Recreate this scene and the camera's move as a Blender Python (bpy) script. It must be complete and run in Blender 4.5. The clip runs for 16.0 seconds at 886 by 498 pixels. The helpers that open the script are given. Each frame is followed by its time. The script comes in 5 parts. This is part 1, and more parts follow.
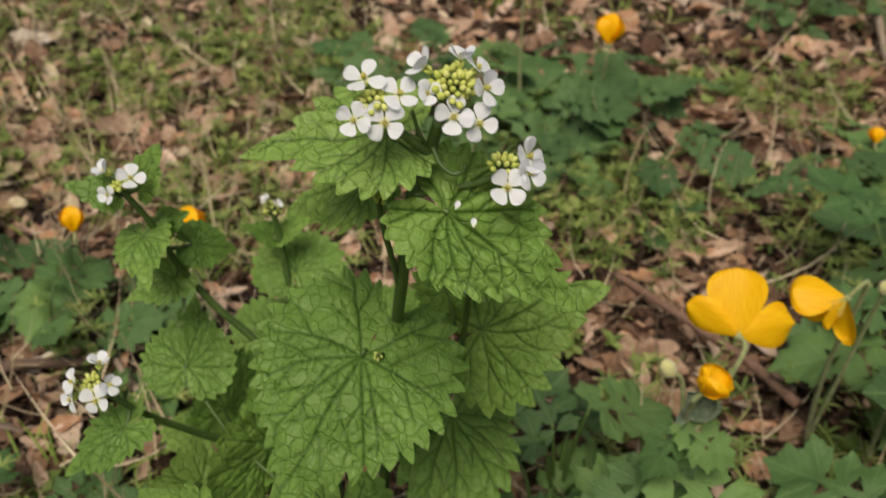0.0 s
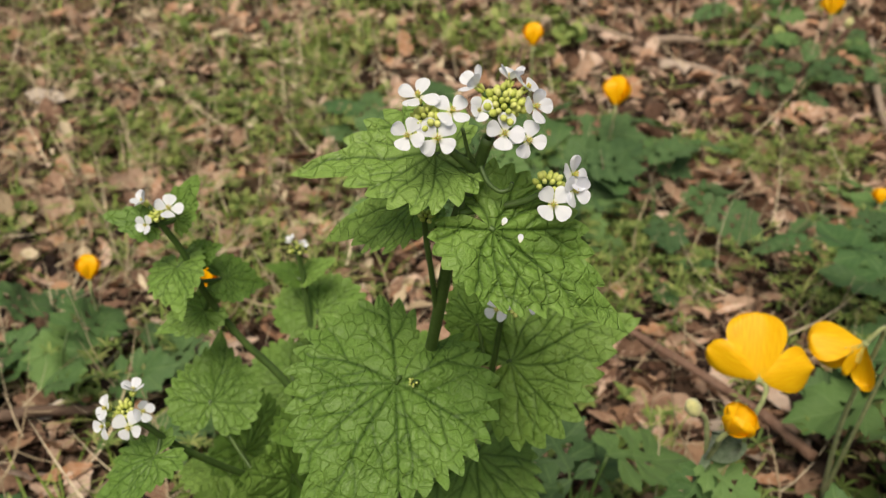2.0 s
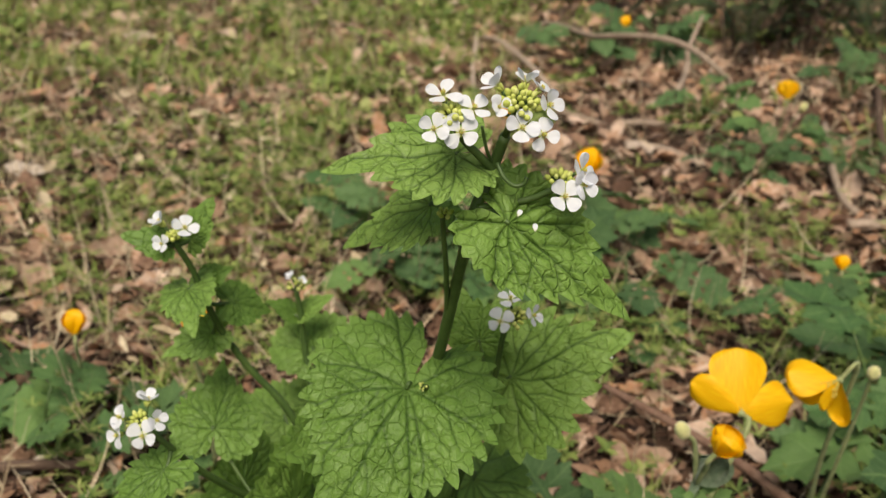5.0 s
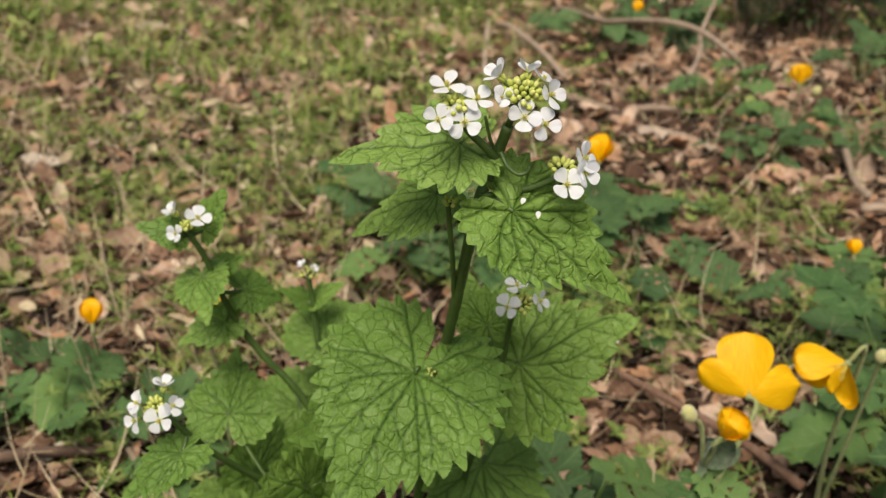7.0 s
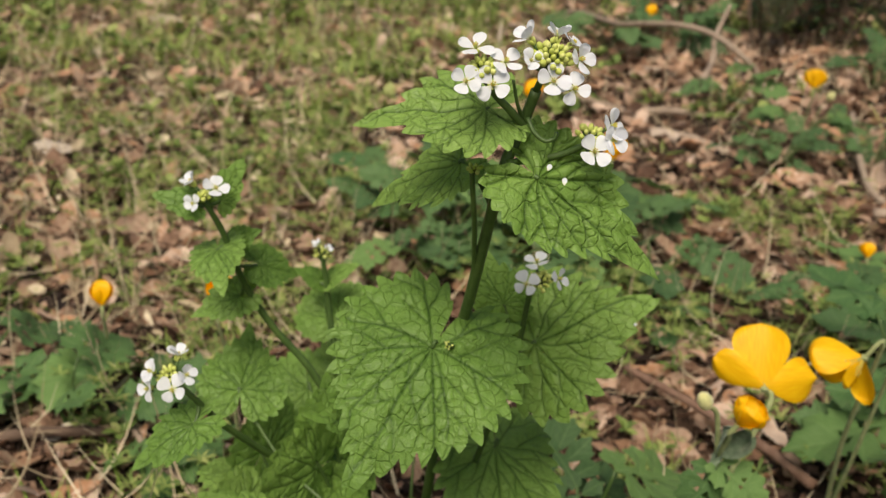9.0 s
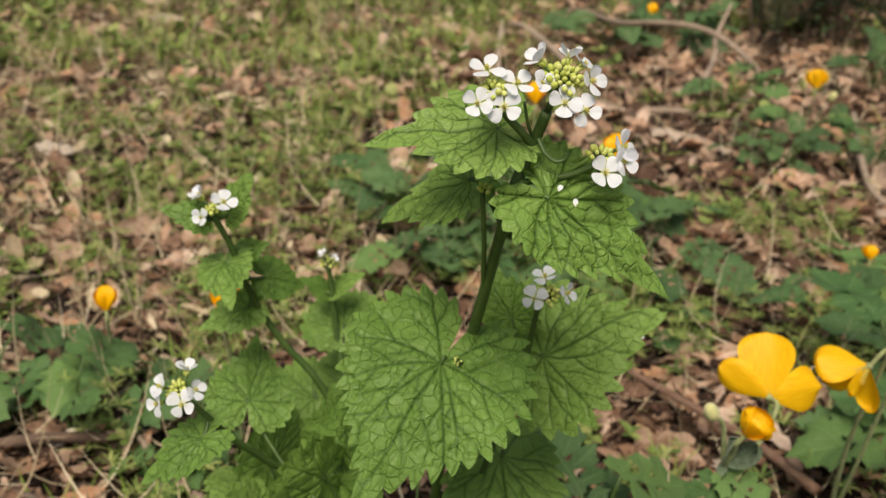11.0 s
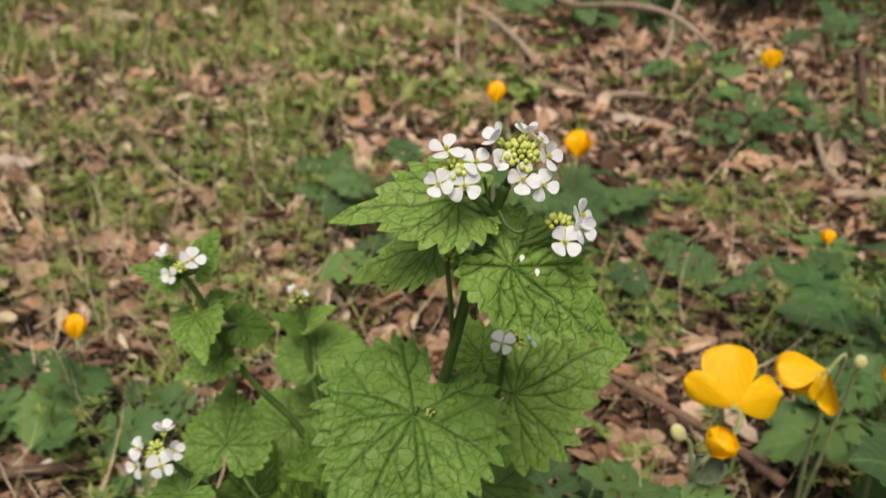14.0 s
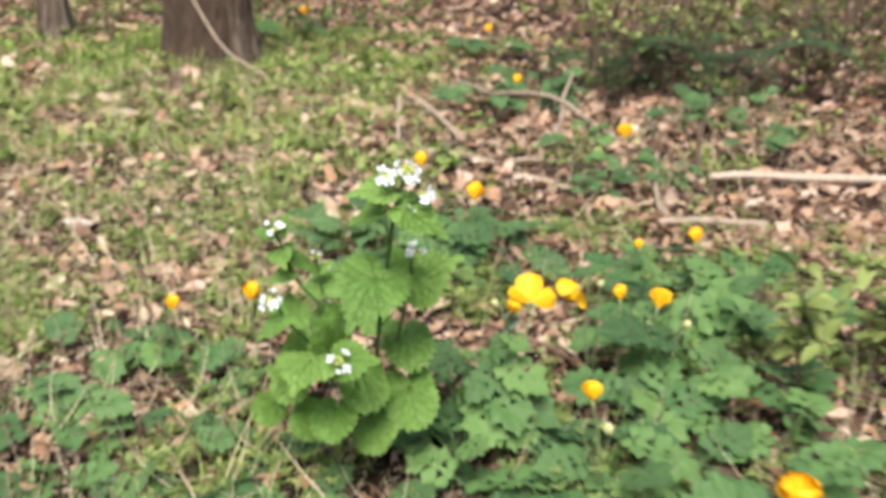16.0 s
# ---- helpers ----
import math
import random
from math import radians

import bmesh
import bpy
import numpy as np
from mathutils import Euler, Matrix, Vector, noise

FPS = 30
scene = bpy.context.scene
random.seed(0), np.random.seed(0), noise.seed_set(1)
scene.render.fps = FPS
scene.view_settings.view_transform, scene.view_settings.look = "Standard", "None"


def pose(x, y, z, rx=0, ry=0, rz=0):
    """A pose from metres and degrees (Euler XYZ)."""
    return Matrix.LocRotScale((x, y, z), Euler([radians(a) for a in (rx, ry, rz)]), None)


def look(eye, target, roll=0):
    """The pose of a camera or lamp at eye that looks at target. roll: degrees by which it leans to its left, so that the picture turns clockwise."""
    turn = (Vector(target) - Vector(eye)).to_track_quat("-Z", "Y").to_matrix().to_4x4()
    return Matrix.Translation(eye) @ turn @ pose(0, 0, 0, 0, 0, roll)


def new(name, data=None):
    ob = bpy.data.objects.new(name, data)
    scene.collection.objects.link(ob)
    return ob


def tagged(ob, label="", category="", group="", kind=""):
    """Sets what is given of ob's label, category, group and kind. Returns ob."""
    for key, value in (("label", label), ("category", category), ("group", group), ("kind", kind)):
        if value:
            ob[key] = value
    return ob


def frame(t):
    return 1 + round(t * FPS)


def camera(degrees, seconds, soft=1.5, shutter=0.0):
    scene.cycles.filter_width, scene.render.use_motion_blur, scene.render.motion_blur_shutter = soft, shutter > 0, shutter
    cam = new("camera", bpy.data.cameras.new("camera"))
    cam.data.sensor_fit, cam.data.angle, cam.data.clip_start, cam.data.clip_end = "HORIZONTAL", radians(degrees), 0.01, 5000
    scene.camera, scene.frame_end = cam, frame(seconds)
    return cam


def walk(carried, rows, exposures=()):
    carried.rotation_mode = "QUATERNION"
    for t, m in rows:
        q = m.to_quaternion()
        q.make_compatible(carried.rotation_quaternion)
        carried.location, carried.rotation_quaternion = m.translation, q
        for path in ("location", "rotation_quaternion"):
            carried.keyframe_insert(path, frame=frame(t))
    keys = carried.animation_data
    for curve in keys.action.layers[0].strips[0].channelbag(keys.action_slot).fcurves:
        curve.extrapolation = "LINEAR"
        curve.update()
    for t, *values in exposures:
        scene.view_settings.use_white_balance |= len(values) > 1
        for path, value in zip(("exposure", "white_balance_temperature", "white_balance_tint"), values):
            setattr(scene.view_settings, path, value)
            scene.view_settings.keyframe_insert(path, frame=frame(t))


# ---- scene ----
cam = camera(52.2, 16.0, 1.35, 0.5)
cam.data.dof.use_dof, cam.data.dof.focus_distance, cam.data.dof.aperture_fstop = True, 0.205, 27.0
PATH = [
    (0, (0.026, 0.019, 0.382), (0.022, 1.701, -0.699), 0.5),
    (0.5, (0.024, 0.024, 0.38), (-0.02, 1.748, -0.632), -0.2),
    (1, (0.021, 0.025, 0.377), (-0.004, 1.768, -0.603), -0.4),
    (1.5, (0.015, 0.015, 0.377), (0.014, 1.754, -0.61), 0.2),
    (2, (0.015, 0.009, 0.374), (0.017, 1.769, -0.575), 1.1),
    (2.5, (0.006, 0.001, 0.363), (0.036, 1.803, -0.505), 2.4),
    (3, (-0.003, -0.009, 0.359), (0.078, 1.823, -0.439), 3.4),
    (3.5, (-0.008, -0.011, 0.356), (0.103, 1.837, -0.399), 3.6),
    (3.7, (-0.007, -0.012, 0.351), (0.104, 1.841, -0.394), 3.5),
    (6, (0.005, -0.017, 0.364), (0.055, 1.823, -0.418), 1.3),
    (6.5, (0.004, -0.019, 0.361), (0.05, 1.819, -0.427), 1.2),
    (7, (0.004, -0.02, 0.361), (0.051, 1.817, -0.429), 1.4),
    (7.5, (0.002, -0.019, 0.357), (0.049, 1.818, -0.431), 1.7),
    (8, (0.002, -0.019, 0.356), (0.052, 1.818, -0.432), 2.4),
    (8.5, (-0.001, -0.02, 0.356), (0.044, 1.82, -0.426), 2.7),
    (9, (0.0, -0.021, 0.351), (0.034, 1.82, -0.431), 2.6),
    (9.2, (-0.001, -0.021, 0.353), (0.03, 1.819, -0.431), 2.6),
    (11.5, (-0.003, -0.017, 0.359), (0.034, 1.819, -0.435), 2.6),
    (12, (-0.002, 0.009, 0.375), (0.06, 1.802, -0.51), 4.5),
    (12.5, (0.005, 0.031, 0.381), (0.113, 1.771, -0.599), 6.1),
    (13, (0.002, 0.039, 0.383), (0.151, 1.764, -0.619), 6.1),
    (13.5, (-0.004, 0.03, 0.385), (0.162, 1.764, -0.598), 4.8),
    (14, (-0.003, -0.015, 0.381), (0.103, 1.798, -0.455), 0.9),
    (14.5, (-0.017, -0.064, 0.37), (0.058, 1.796, -0.361), -0.3),
    (14.9, (-0.025, -0.106, 0.378), (0.133, 1.754, -0.341), -0.6),
    (15, (-0.029, -0.117, 0.379), (0.152, 1.747, -0.323), -1.0),
    (15.5, (-0.033, -0.235, 0.412), (0.193, 1.637, -0.252), -2.0),
    (16, (-0.019, -0.442, 0.48), (0.194, 1.426, -0.201), -0.3),
]
walk(cam, [(t, look(eye, target, roll)) for t, eye, target, roll in PATH],
     [(0, -0.34, 7250, 11), (0.5, -0.45, 7250, 11), (1, -0.30, 7250, 11), (3, -0.08, 7250, 11), (6.5, -0.05, 7250, 11), (11.5, -0.05, 7250, 11), (13, -0.16, 7250, 11), (14, -0.12, 7250, 11), (14.5, -0.13, 7250, 11), (15, 0.0, 7250, 11), (15.5, 0.41, 6800, 11), (16, 0.74, 6350, 10)])

# ---- light ----
world = bpy.data.worlds.new("overcast_sky")
scene.world = world
world.use_nodes = True
wn = world.node_tree
for n in list(wn.nodes):
    wn.nodes.remove(n)
sky = wn.nodes.new("ShaderNodeTexSky")
sky.sky_type, sky.sun_disc = "NISHITA", False
sky.sun_elevation, sky.sun_rotation = radians(56.6), radians(194)
sky.air_density, sky.dust_density, sky.ozone_density = 1.0, 4.0, 1.0
bg = wn.nodes.new("ShaderNodeBackground")
bg.inputs["Strength"].default_value = 0.075
wo = wn.nodes.new("ShaderNodeOutputWorld")
wn.links.new(sky.outputs[0], bg.inputs["Color"])
wn.links.new(bg.outputs[0], wo.inputs["Surface"])
sun = new("sun", bpy.data.lights.new("sun", "SUN"))
sun.data.energy, sun.data.angle, sun.data.color = 4.2, radians(32), (1.0, 0.94, 0.85)
sun.matrix_world = look((-0.32, -1.28, 2.00), (0, 0, 0))

# ---- materials ----
def node(nt, kind, inputs=None, **props):
    n = nt.nodes.new("ShaderNode" + kind)
    if "operation" in props:
        n.operation = props["operation"]
    if "use_clamp" in props:
        n.use_clamp = props["use_clamp"]
    if "uv_map" in props:
        n.uv_map = props["uv_map"]
    if "feature" in props:
        n.feature = props["feature"]
    if "interpolation_type" in props:
        n.interpolation_type = props["interpolation_type"]
    for k, v in (inputs or {}).items():
        if isinstance(v, bpy.types.NodeSocket):
            nt.links.new(v, n.inputs[k])
        else:
            n.inputs[k].default_value = v
    return n


def calc(nt, op, a, b=0.0, clamp=False):
    return node(nt, "Math", {0: a, 1: b}, operation=op, use_clamp=clamp).outputs[0]


def blend(nt, fac, a, b, how="MIX"):
    n = nt.nodes.new("ShaderNodeMix")
    n.data_type, n.blend_type = "RGBA", how
    for i, v in ((0, fac), (6, a), (7, b)):
        if isinstance(v, bpy.types.NodeSocket):
            nt.links.new(v, n.inputs[i])
        elif i == 0:
            n.inputs[i].default_value = v
        else:
            n.inputs[i].default_value = (*v, 1)
    return n.outputs[2]


def ramp(nt, fac, stops):
    n = node(nt, "ValToRGB", {"Fac": fac})
    e = n.color_ramp.elements
    while len(e) < len(stops):
        e.new(0.5)
    for el, (p, c) in zip(e, stops):
        el.position, el.color = p, (*c, 1)
    return n.outputs[0]


def span(nt, v, a, b, c=0.0, d=1.0):
    return node(nt, "MapRange", {"Value": v, "From Min": a, "From Max": b, "To Min": c, "To Max": d}, interpolation_type="SMOOTHSTEP").outputs[0]


def material(name):
    m = bpy.data.materials.new(name)
    m.use_nodes = True
    nt = m.node_tree
    for n in list(nt.nodes):
        nt.nodes.remove(n)
    return m, nt


def finish(nt, colour, rough=0.6, spec=0.3, height=None, bump=0.4, dist=0.001, thin=0.0, thin_colour=None, fuzz=0.0):
    b = node(nt, "BsdfPrincipled", {"Base Color": colour, "Roughness": rough, "Specular IOR Level": spec, "Sheen Weight": fuzz})
    if height is not None:
        nrm = node(nt, "Bump", {"Height": height, "Strength": bump, "Distance": dist})
        nt.links.new(nrm.outputs[0], b.inputs["Normal"])
    out = node(nt, "OutputMaterial")
    if thin:
        tr = node(nt, "BsdfTranslucent", {"Color": thin_colour if thin_colour is not None else colour})
        mx = node(nt, "MixShader", {0: thin, 1: b.outputs[0], 2: tr.outputs[0]})
        nt.links.new(mx.outputs[0], out.inputs[0])
    else:
        nt.links.new(b.outputs[0], out.inputs[0])


def noise_of(nt, vec, scale, detail=4.0, rough=0.55):
    return node(nt, "TexNoise", {"Vector": vec, "Scale": scale, "Detail": detail, "Roughness": rough}).outputs[0]


def mustard_leaf_material():
    """Fresh green blade; the attribute "vein" runs from 0 between the veins to 1 on them."""
    m, nt = material("garlic_mustard_leaf")
    uv = node(nt, "UVMap", uv_map="UVMap").outputs[0]
    rnd = node(nt, "ObjectInfo").outputs["Random"]
    att = nt.nodes.new("ShaderNodeAttribute")
    att.attribute_name = "vein"
    big_vein = att.outputs["Fac"]
    wob = node(nt, "TexNoise", {"Vector": uv, "Scale": 260.0, "Detail": 2.0})
    off = node(nt, "VectorMath", {0: wob.outputs["Color"], 1: (0.5, 0.5, 0.5)}, operation="SUBTRACT").outputs[0]
    off = node(nt, "VectorMath", {0: off, "Scale": 0.0022}, operation="SCALE").outputs[0]
    p = node(nt, "VectorMath", {0: uv, 1: off}).outputs[0]
    net = node(nt, "TexVoronoi", {"Vector": p, "Scale": 250.0, "Randomness": 0.9}, feature="DISTANCE_TO_EDGE").outputs[0]
    net2 = node(nt, "TexVoronoi", {"Vector": p, "Scale": 900.0}, feature="DISTANCE_TO_EDGE").outputs[0]
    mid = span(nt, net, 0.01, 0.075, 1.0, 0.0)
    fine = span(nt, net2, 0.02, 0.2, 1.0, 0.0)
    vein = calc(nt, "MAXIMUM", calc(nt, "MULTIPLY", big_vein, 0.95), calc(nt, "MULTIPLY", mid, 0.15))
    big = noise_of(nt, uv, 45.0)
    tone = calc(nt, "ADD", calc(nt, "MULTIPLY", big, 0.7), calc(nt, "MULTIPLY", rnd, 0.45))
    lam = ramp(nt, tone, [(0.2, (0.100, 0.215, 0.038)), (0.5, (0.180, 0.338, 0.066)), (0.85, (0.262, 0.432, 0.102))])
    grain = noise_of(nt, uv, 700.0, 2.0)
    lam = blend(nt, 0.18, lam, ramp(nt, grain, [(0.3, (0.10, 0.19, 0.03)), (0.7, (0.27, 0.41, 0.10))]))
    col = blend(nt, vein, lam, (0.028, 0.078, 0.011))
    h = calc(nt, "ADD", calc(nt, "MULTIPLY", mid, -0.9), calc(nt, "ADD", calc(nt, "MULTIPLY", fine, -0.2), calc(nt, "MULTIPLY", grain, 0.4)))
    finish(nt, col, 0.45, 0.38, h, 0.7, 0.0007, 0.36, blend(nt, 0.22, col, (0.27, 0.45, 0.04)))
    return m


def poppy_leaf_material(name, dark, light):
    m, nt = material(name)
    uv = node(nt, "UVMap", uv_map="UVMap").outputs[0]
    rnd = node(nt, "ObjectInfo").outputs["Random"]
    sep = node(nt, "SeparateXYZ", {0: uv})
    u, v = calc(nt, "ABSOLUTE", sep.outputs[0]), sep.outputs[1]
    mid = span(nt, u, 0.0002, 0.0009, 1.0, 0.0)
    side = calc(nt, "PINGPONG", calc(nt, "SUBTRACT", v, calc(nt, "MULTIPLY", u, 0.9)), 0.0035)
    side = span(nt, side, 0.0001, 0.0008, 0.6, 0.0)
    vein = calc(nt, "MAXIMUM", mid, side)
    big = noise_of(nt, uv, 70.0)
    tone = calc(nt, "ADD", calc(nt, "MULTIPLY", big, 0.55), calc(nt, "MULTIPLY", rnd, 0.65))
    lam = ramp(nt, tone, [(0.2, dark), (0.95, light)])
    col = blend(nt, calc(nt, "MULTIPLY", vein, 0.32), lam, (0.2, 0.33, 0.12))
    h = calc(nt, "ADD", calc(nt, "MULTIPLY", vein, -0.7), calc(nt, "MULTIPLY", noise_of(nt, uv, 260.0), 1.0))
    finish(nt, col, 0.6, 0.3, h, 0.5, 0.001, 0.22, blend(nt, 0.5, col, (0.14, 0.30, 0.05)), 0.03)
    return m


def petal_material(name, a, b, centre, reach, rough=0.5, thin=0.3):
    m, nt = material(name)
    uv = node(nt, "UVMap", uv_map="UVMap").outputs[0]
    sep = node(nt, "SeparateXYZ", {0: uv})
    st = node(nt, "CombineXYZ", {0: calc(nt, "MULTIPLY", sep.outputs[0], 9.0), 1: sep.outputs[1]})
    streak = noise_of(nt, st.outputs[0], 130.0, 3.0)
    col = ramp(nt, streak, [(0.3, a), (0.7, b)])
    col = blend(nt, span(nt, sep.outputs[1], 0.0, reach, 0.8, 0.0), col, centre)
    finish(nt, col, rough, 0.25, streak, 0.25, 0.0006, thin)
    return m


def plain_material(name, stops, scale, rough=0.6, spec=0.3, bump=0.4, dist=0.001, thin=0.0, island=0.0, stretch=(1, 1, 1), obj=0.0, fuzz=0.0):
    """Noise over the object, between the given colours; island and obj: how much each loose piece or object differs."""
    m, nt = material(name)
    co = node(nt, "TexCoord").outputs["Object"]
    vec = node(nt, "VectorMath", {0: co, 1: stretch}, operation="MULTIPLY").outputs[0]
    n1, n2 = noise_of(nt, vec, scale), noise_of(nt, vec, scale * 6.5, 3.0)
    tone = calc(nt, "ADD", calc(nt, "MULTIPLY", n1, 0.7 * (1 - island)), calc(nt, "MULTIPLY", n2, 0.3 * (1 - island)))
    if island:
        tone = calc(nt, "ADD", tone, calc(nt, "MULTIPLY", node(nt, "NewGeometry").outputs["Random Per Island"], island))
    if obj:
        tone = calc(nt, "ADD", calc(nt, "MULTIPLY", tone, 1 - obj), calc(nt, "MULTIPLY", node(nt, "ObjectInfo").outputs["Random"], obj))
    col = ramp(nt, tone, stops)
    finish(nt, col, rough, spec, calc(nt, "ADD", n1, n2), bump, dist, thin, None, fuzz)
    return m


MUSTARD_LEAF = mustard_leaf_material()
POPPY_LEAF = poppy_leaf_material("poppy_leaf", (0.040, 0.105, 0.034), (0.145, 0.258, 0.076))
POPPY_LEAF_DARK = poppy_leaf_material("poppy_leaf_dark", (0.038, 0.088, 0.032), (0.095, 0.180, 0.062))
WHITE = petal_material("white_petal", (0.81, 0.85, 0.95), (0.86, 0.895, 0.975), (0.76, 0.78, 0.55), 0.0012, 0.55, 0.4)
YELLOW = petal_material("yellow_petal", (0.86, 0.43, 0.006), (0.95, 0.60, 0.018), (0.78, 0.45, 0.014), 0.006, 0.5, 0.3)
ORANGE = petal_material("orange_petal", (0.92, 0.46, 0.006), (0.95, 0.54, 0.010), (0.80, 0.40, 0.01), 0.005, 0.5, 0.25)
STAMEN = plain_material("stamen", [(0.3, (0.55, 0.42, 0.06)), (0.7, (0.70, 0.60, 0.15))], 900.0)
BUD = plain_material("flower_bud", [(0.2, (0.47, 0.56, 0.11)), (0.5, (0.60, 0.67, 0.18)), (0.8, (0.72, 0.76, 0.30))], 500.0, 0.5, 0.35, 0.3, 0.0005, 0.2, 0.5)
STEM = plain_material("green_stem", [(0.3, (0.035, 0.072, 0.018)), (0.55, (0.065, 0.12, 0.03)), (0.8, (0.11, 0.17, 0.045))], 160.0, 0.45, 0.4, 0.3, 0.0006, stretch=(1, 1, 0.15))
HAIRY = plain_material("hairy_stem", [(0.3, (0.17, 0.22, 0.08)), (0.7, (0.36, 0.40, 0.19))], 260.0, 0.7, 0.3, 0.5, 0.0008, fuzz=0.15)
WOOLLY = plain_material("woolly_leaf", [(0.3, (0.085, 0.145, 0.080)), (0.55, (0.19, 0.27, 0.17)), (0.8, (0.42, 0.48, 0.36))], 420.0, 0.8, 0.2, 0.6, 0.001, 0.15, fuzz=0.3)
SEPAL = plain_material("hairy_bud", [(0.3, (0.34, 0.38, 0.17)), (0.55, (0.56, 0.54, 0.24)), (0.8, (0.70, 0.66, 0.30))], 260.0, 0.7, 0.3, 0.6, 0.001, fuzz=0.4)
LITTER = plain_material("dead_leaf", [(0.12, (0.040, 0.022, 0.015)), (0.31, (0.145, 0.079, 0.050)), (0.44, (0.36, 0.224, 0.152)), (0.56, (0.55, 0.392, 0.292)), (0.64, (0.43, 0.215, 0.108)), (0.74, (0.66, 0.492, 0.384)), (0.90, (0.84, 0.70, 0.59))], 170.0, 0.6, 0.3, 0.8, 0.002, 0.10, 0.56)
# brown crumbs; the near-black low stops paint in the shade of the litter's gaps
SHADED_CRUMBS = plain_material("leaf_crumbs", [(0.14, (0.011, 0.006, 0.005)), (0.46, (0.022, 0.012, 0.008)), (0.70, (0.085, 0.044, 0.028)), (0.92, (0.36, 0.235, 0.165))], 220.0, 0.75, 0.25, 0.7, 0.001, 0.0, 0.70)
WEED = plain_material("weed_leaf", [(0.1, (0.075, 0.13, 0.034)), (0.4, (0.155, 0.235, 0.056)), (0.65, (0.26, 0.33, 0.095)), (0.95, (0.42, 0.44, 0.17))], 200.0, 0.55, 0.3, 0.4, 0.001, 0.25, 0.7)
GRASS = plain_material("grass_blade", [(0.1, (0.12, 0.21, 0.035)), (0.45, (0.25, 0.38, 0.07)), (0.7, (0.38, 0.47, 0.13)), (0.95, (0.58, 0.56, 0.28))], 200.0, 0.5, 0.35, 0.3, 0.001, 0.3, 0.7)
STRAW = plain_material("straw", [(0.1, (0.24, 0.18, 0.11)), (0.5, (0.48, 0.39, 0.26)), (0.95, (0.70, 0.61, 0.45))], 200.0, 0.6, 0.3, 0.4, 0.001, 0.1, 0.7)
TWIG = plain_material("twig_bark", [(0.2, (0.11, 0.075, 0.055)), (0.5, (0.24, 0.175, 0.13)), (0.8, (0.38, 0.30, 0.235))], 90.0, 0.8, 0.2, 0.8, 0.002, stretch=(1, 1, 1), obj=0.35)
STRAW_TWIG = plain_material("pale_twig_bark", [(0.2, (0.22, 0.165, 0.125)), (0.5, (0.40, 0.315, 0.25)), (0.8, (0.58, 0.48, 0.40))], 90.0, 0.8, 0.2, 0.8, 0.002, obj=0.3)
TWIG_RED = plain_material("reddish_bark", [(0.2, (0.095, 0.050, 0.034)), (0.5, (0.20, 0.118, 0.084)), (0.8, (0.30, 0.20, 0.15))], 110.0, 0.75, 0.25, 0.8, 0.002, obj=0.2)
TWIG_DARK = plain_material("dark_bark", [(0.2, (0.055, 0.037, 0.028)), (0.5, (0.13, 0.088, 0.066)), (0.8, (0.22, 0.16, 0.12))], 90.0, 0.8, 0.2, 0.8, 0.002, obj=0.3)
BARK = plain_material("tree_bark", [(0.30, (0.035, 0.024, 0.017)), (0.48, (0.085, 0.060, 0.044)), (0.62, (0.20, 0.165, 0.135))], 9.0, 0.9, 0.15, 1.0, 0.015, stretch=(1, 1, 0.25))
SHRUB_LEAF = plain_material("shrub_leaf", [(0.1, (0.11, 0.15, 0.045)), (0.5, (0.25, 0.31, 0.09)), (0.9, (0.44, 0.47, 0.19))], 200.0, 0.5, 0.3, 0.3, 0.001, 0.3, 0.7)
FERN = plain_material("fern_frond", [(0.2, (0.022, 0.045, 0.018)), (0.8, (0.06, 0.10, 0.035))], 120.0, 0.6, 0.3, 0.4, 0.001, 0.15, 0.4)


def ground_material():
    m, nt = material("woodland_soil")
    co = node(nt, "TexCoord").outputs["Object"]
    wob = node(nt, "TexNoise", {"Vector": co, "Scale": 40.0, "Detail": 3.0})
    p = node(nt, "VectorMath", {0: co, 1: node(nt, "VectorMath", {0: wob.outputs["Color"], "Scale": 0.02}, operation="SCALE").outputs[0]}).outputs[0]
    chips = node(nt, "TexVoronoi", {"Vector": p, "Scale": 75.0}, feature="F1")
    val = node(nt, "SeparateXYZ", {0: chips.outputs["Color"]}).outputs[0]
    n1, n2 = noise_of(nt, co, 9.0, 6.0), noise_of(nt, co, 160.0, 4.0)
    soil = ramp(nt, n2, [(0.3, (0.012, 0.008, 0.006)), (0.7, (0.036, 0.023, 0.015))])
    lit = ramp(nt, val, [(0.1, (0.03, 0.019, 0.013)), (0.5, (0.11, 0.068, 0.046)), (0.8, (0.24, 0.155, 0.11)), (1.0, (0.40, 0.29, 0.22))])
    col = blend(nt, span(nt, n1, 0.38, 0.62, 0.15, 0.7), soil, lit)
    h = calc(nt, "ADD", calc(nt, "MULTIPLY", val, 0.8), n2)
    finish(nt, col, 0.9, 0.15, h, 0.9, 0.008)
    return m


SOIL = ground_material()

# ---- mesh tools ----
WORLD = {}
I4 = Matrix.Identity(4)
UP = Vector((0, 0, 1))


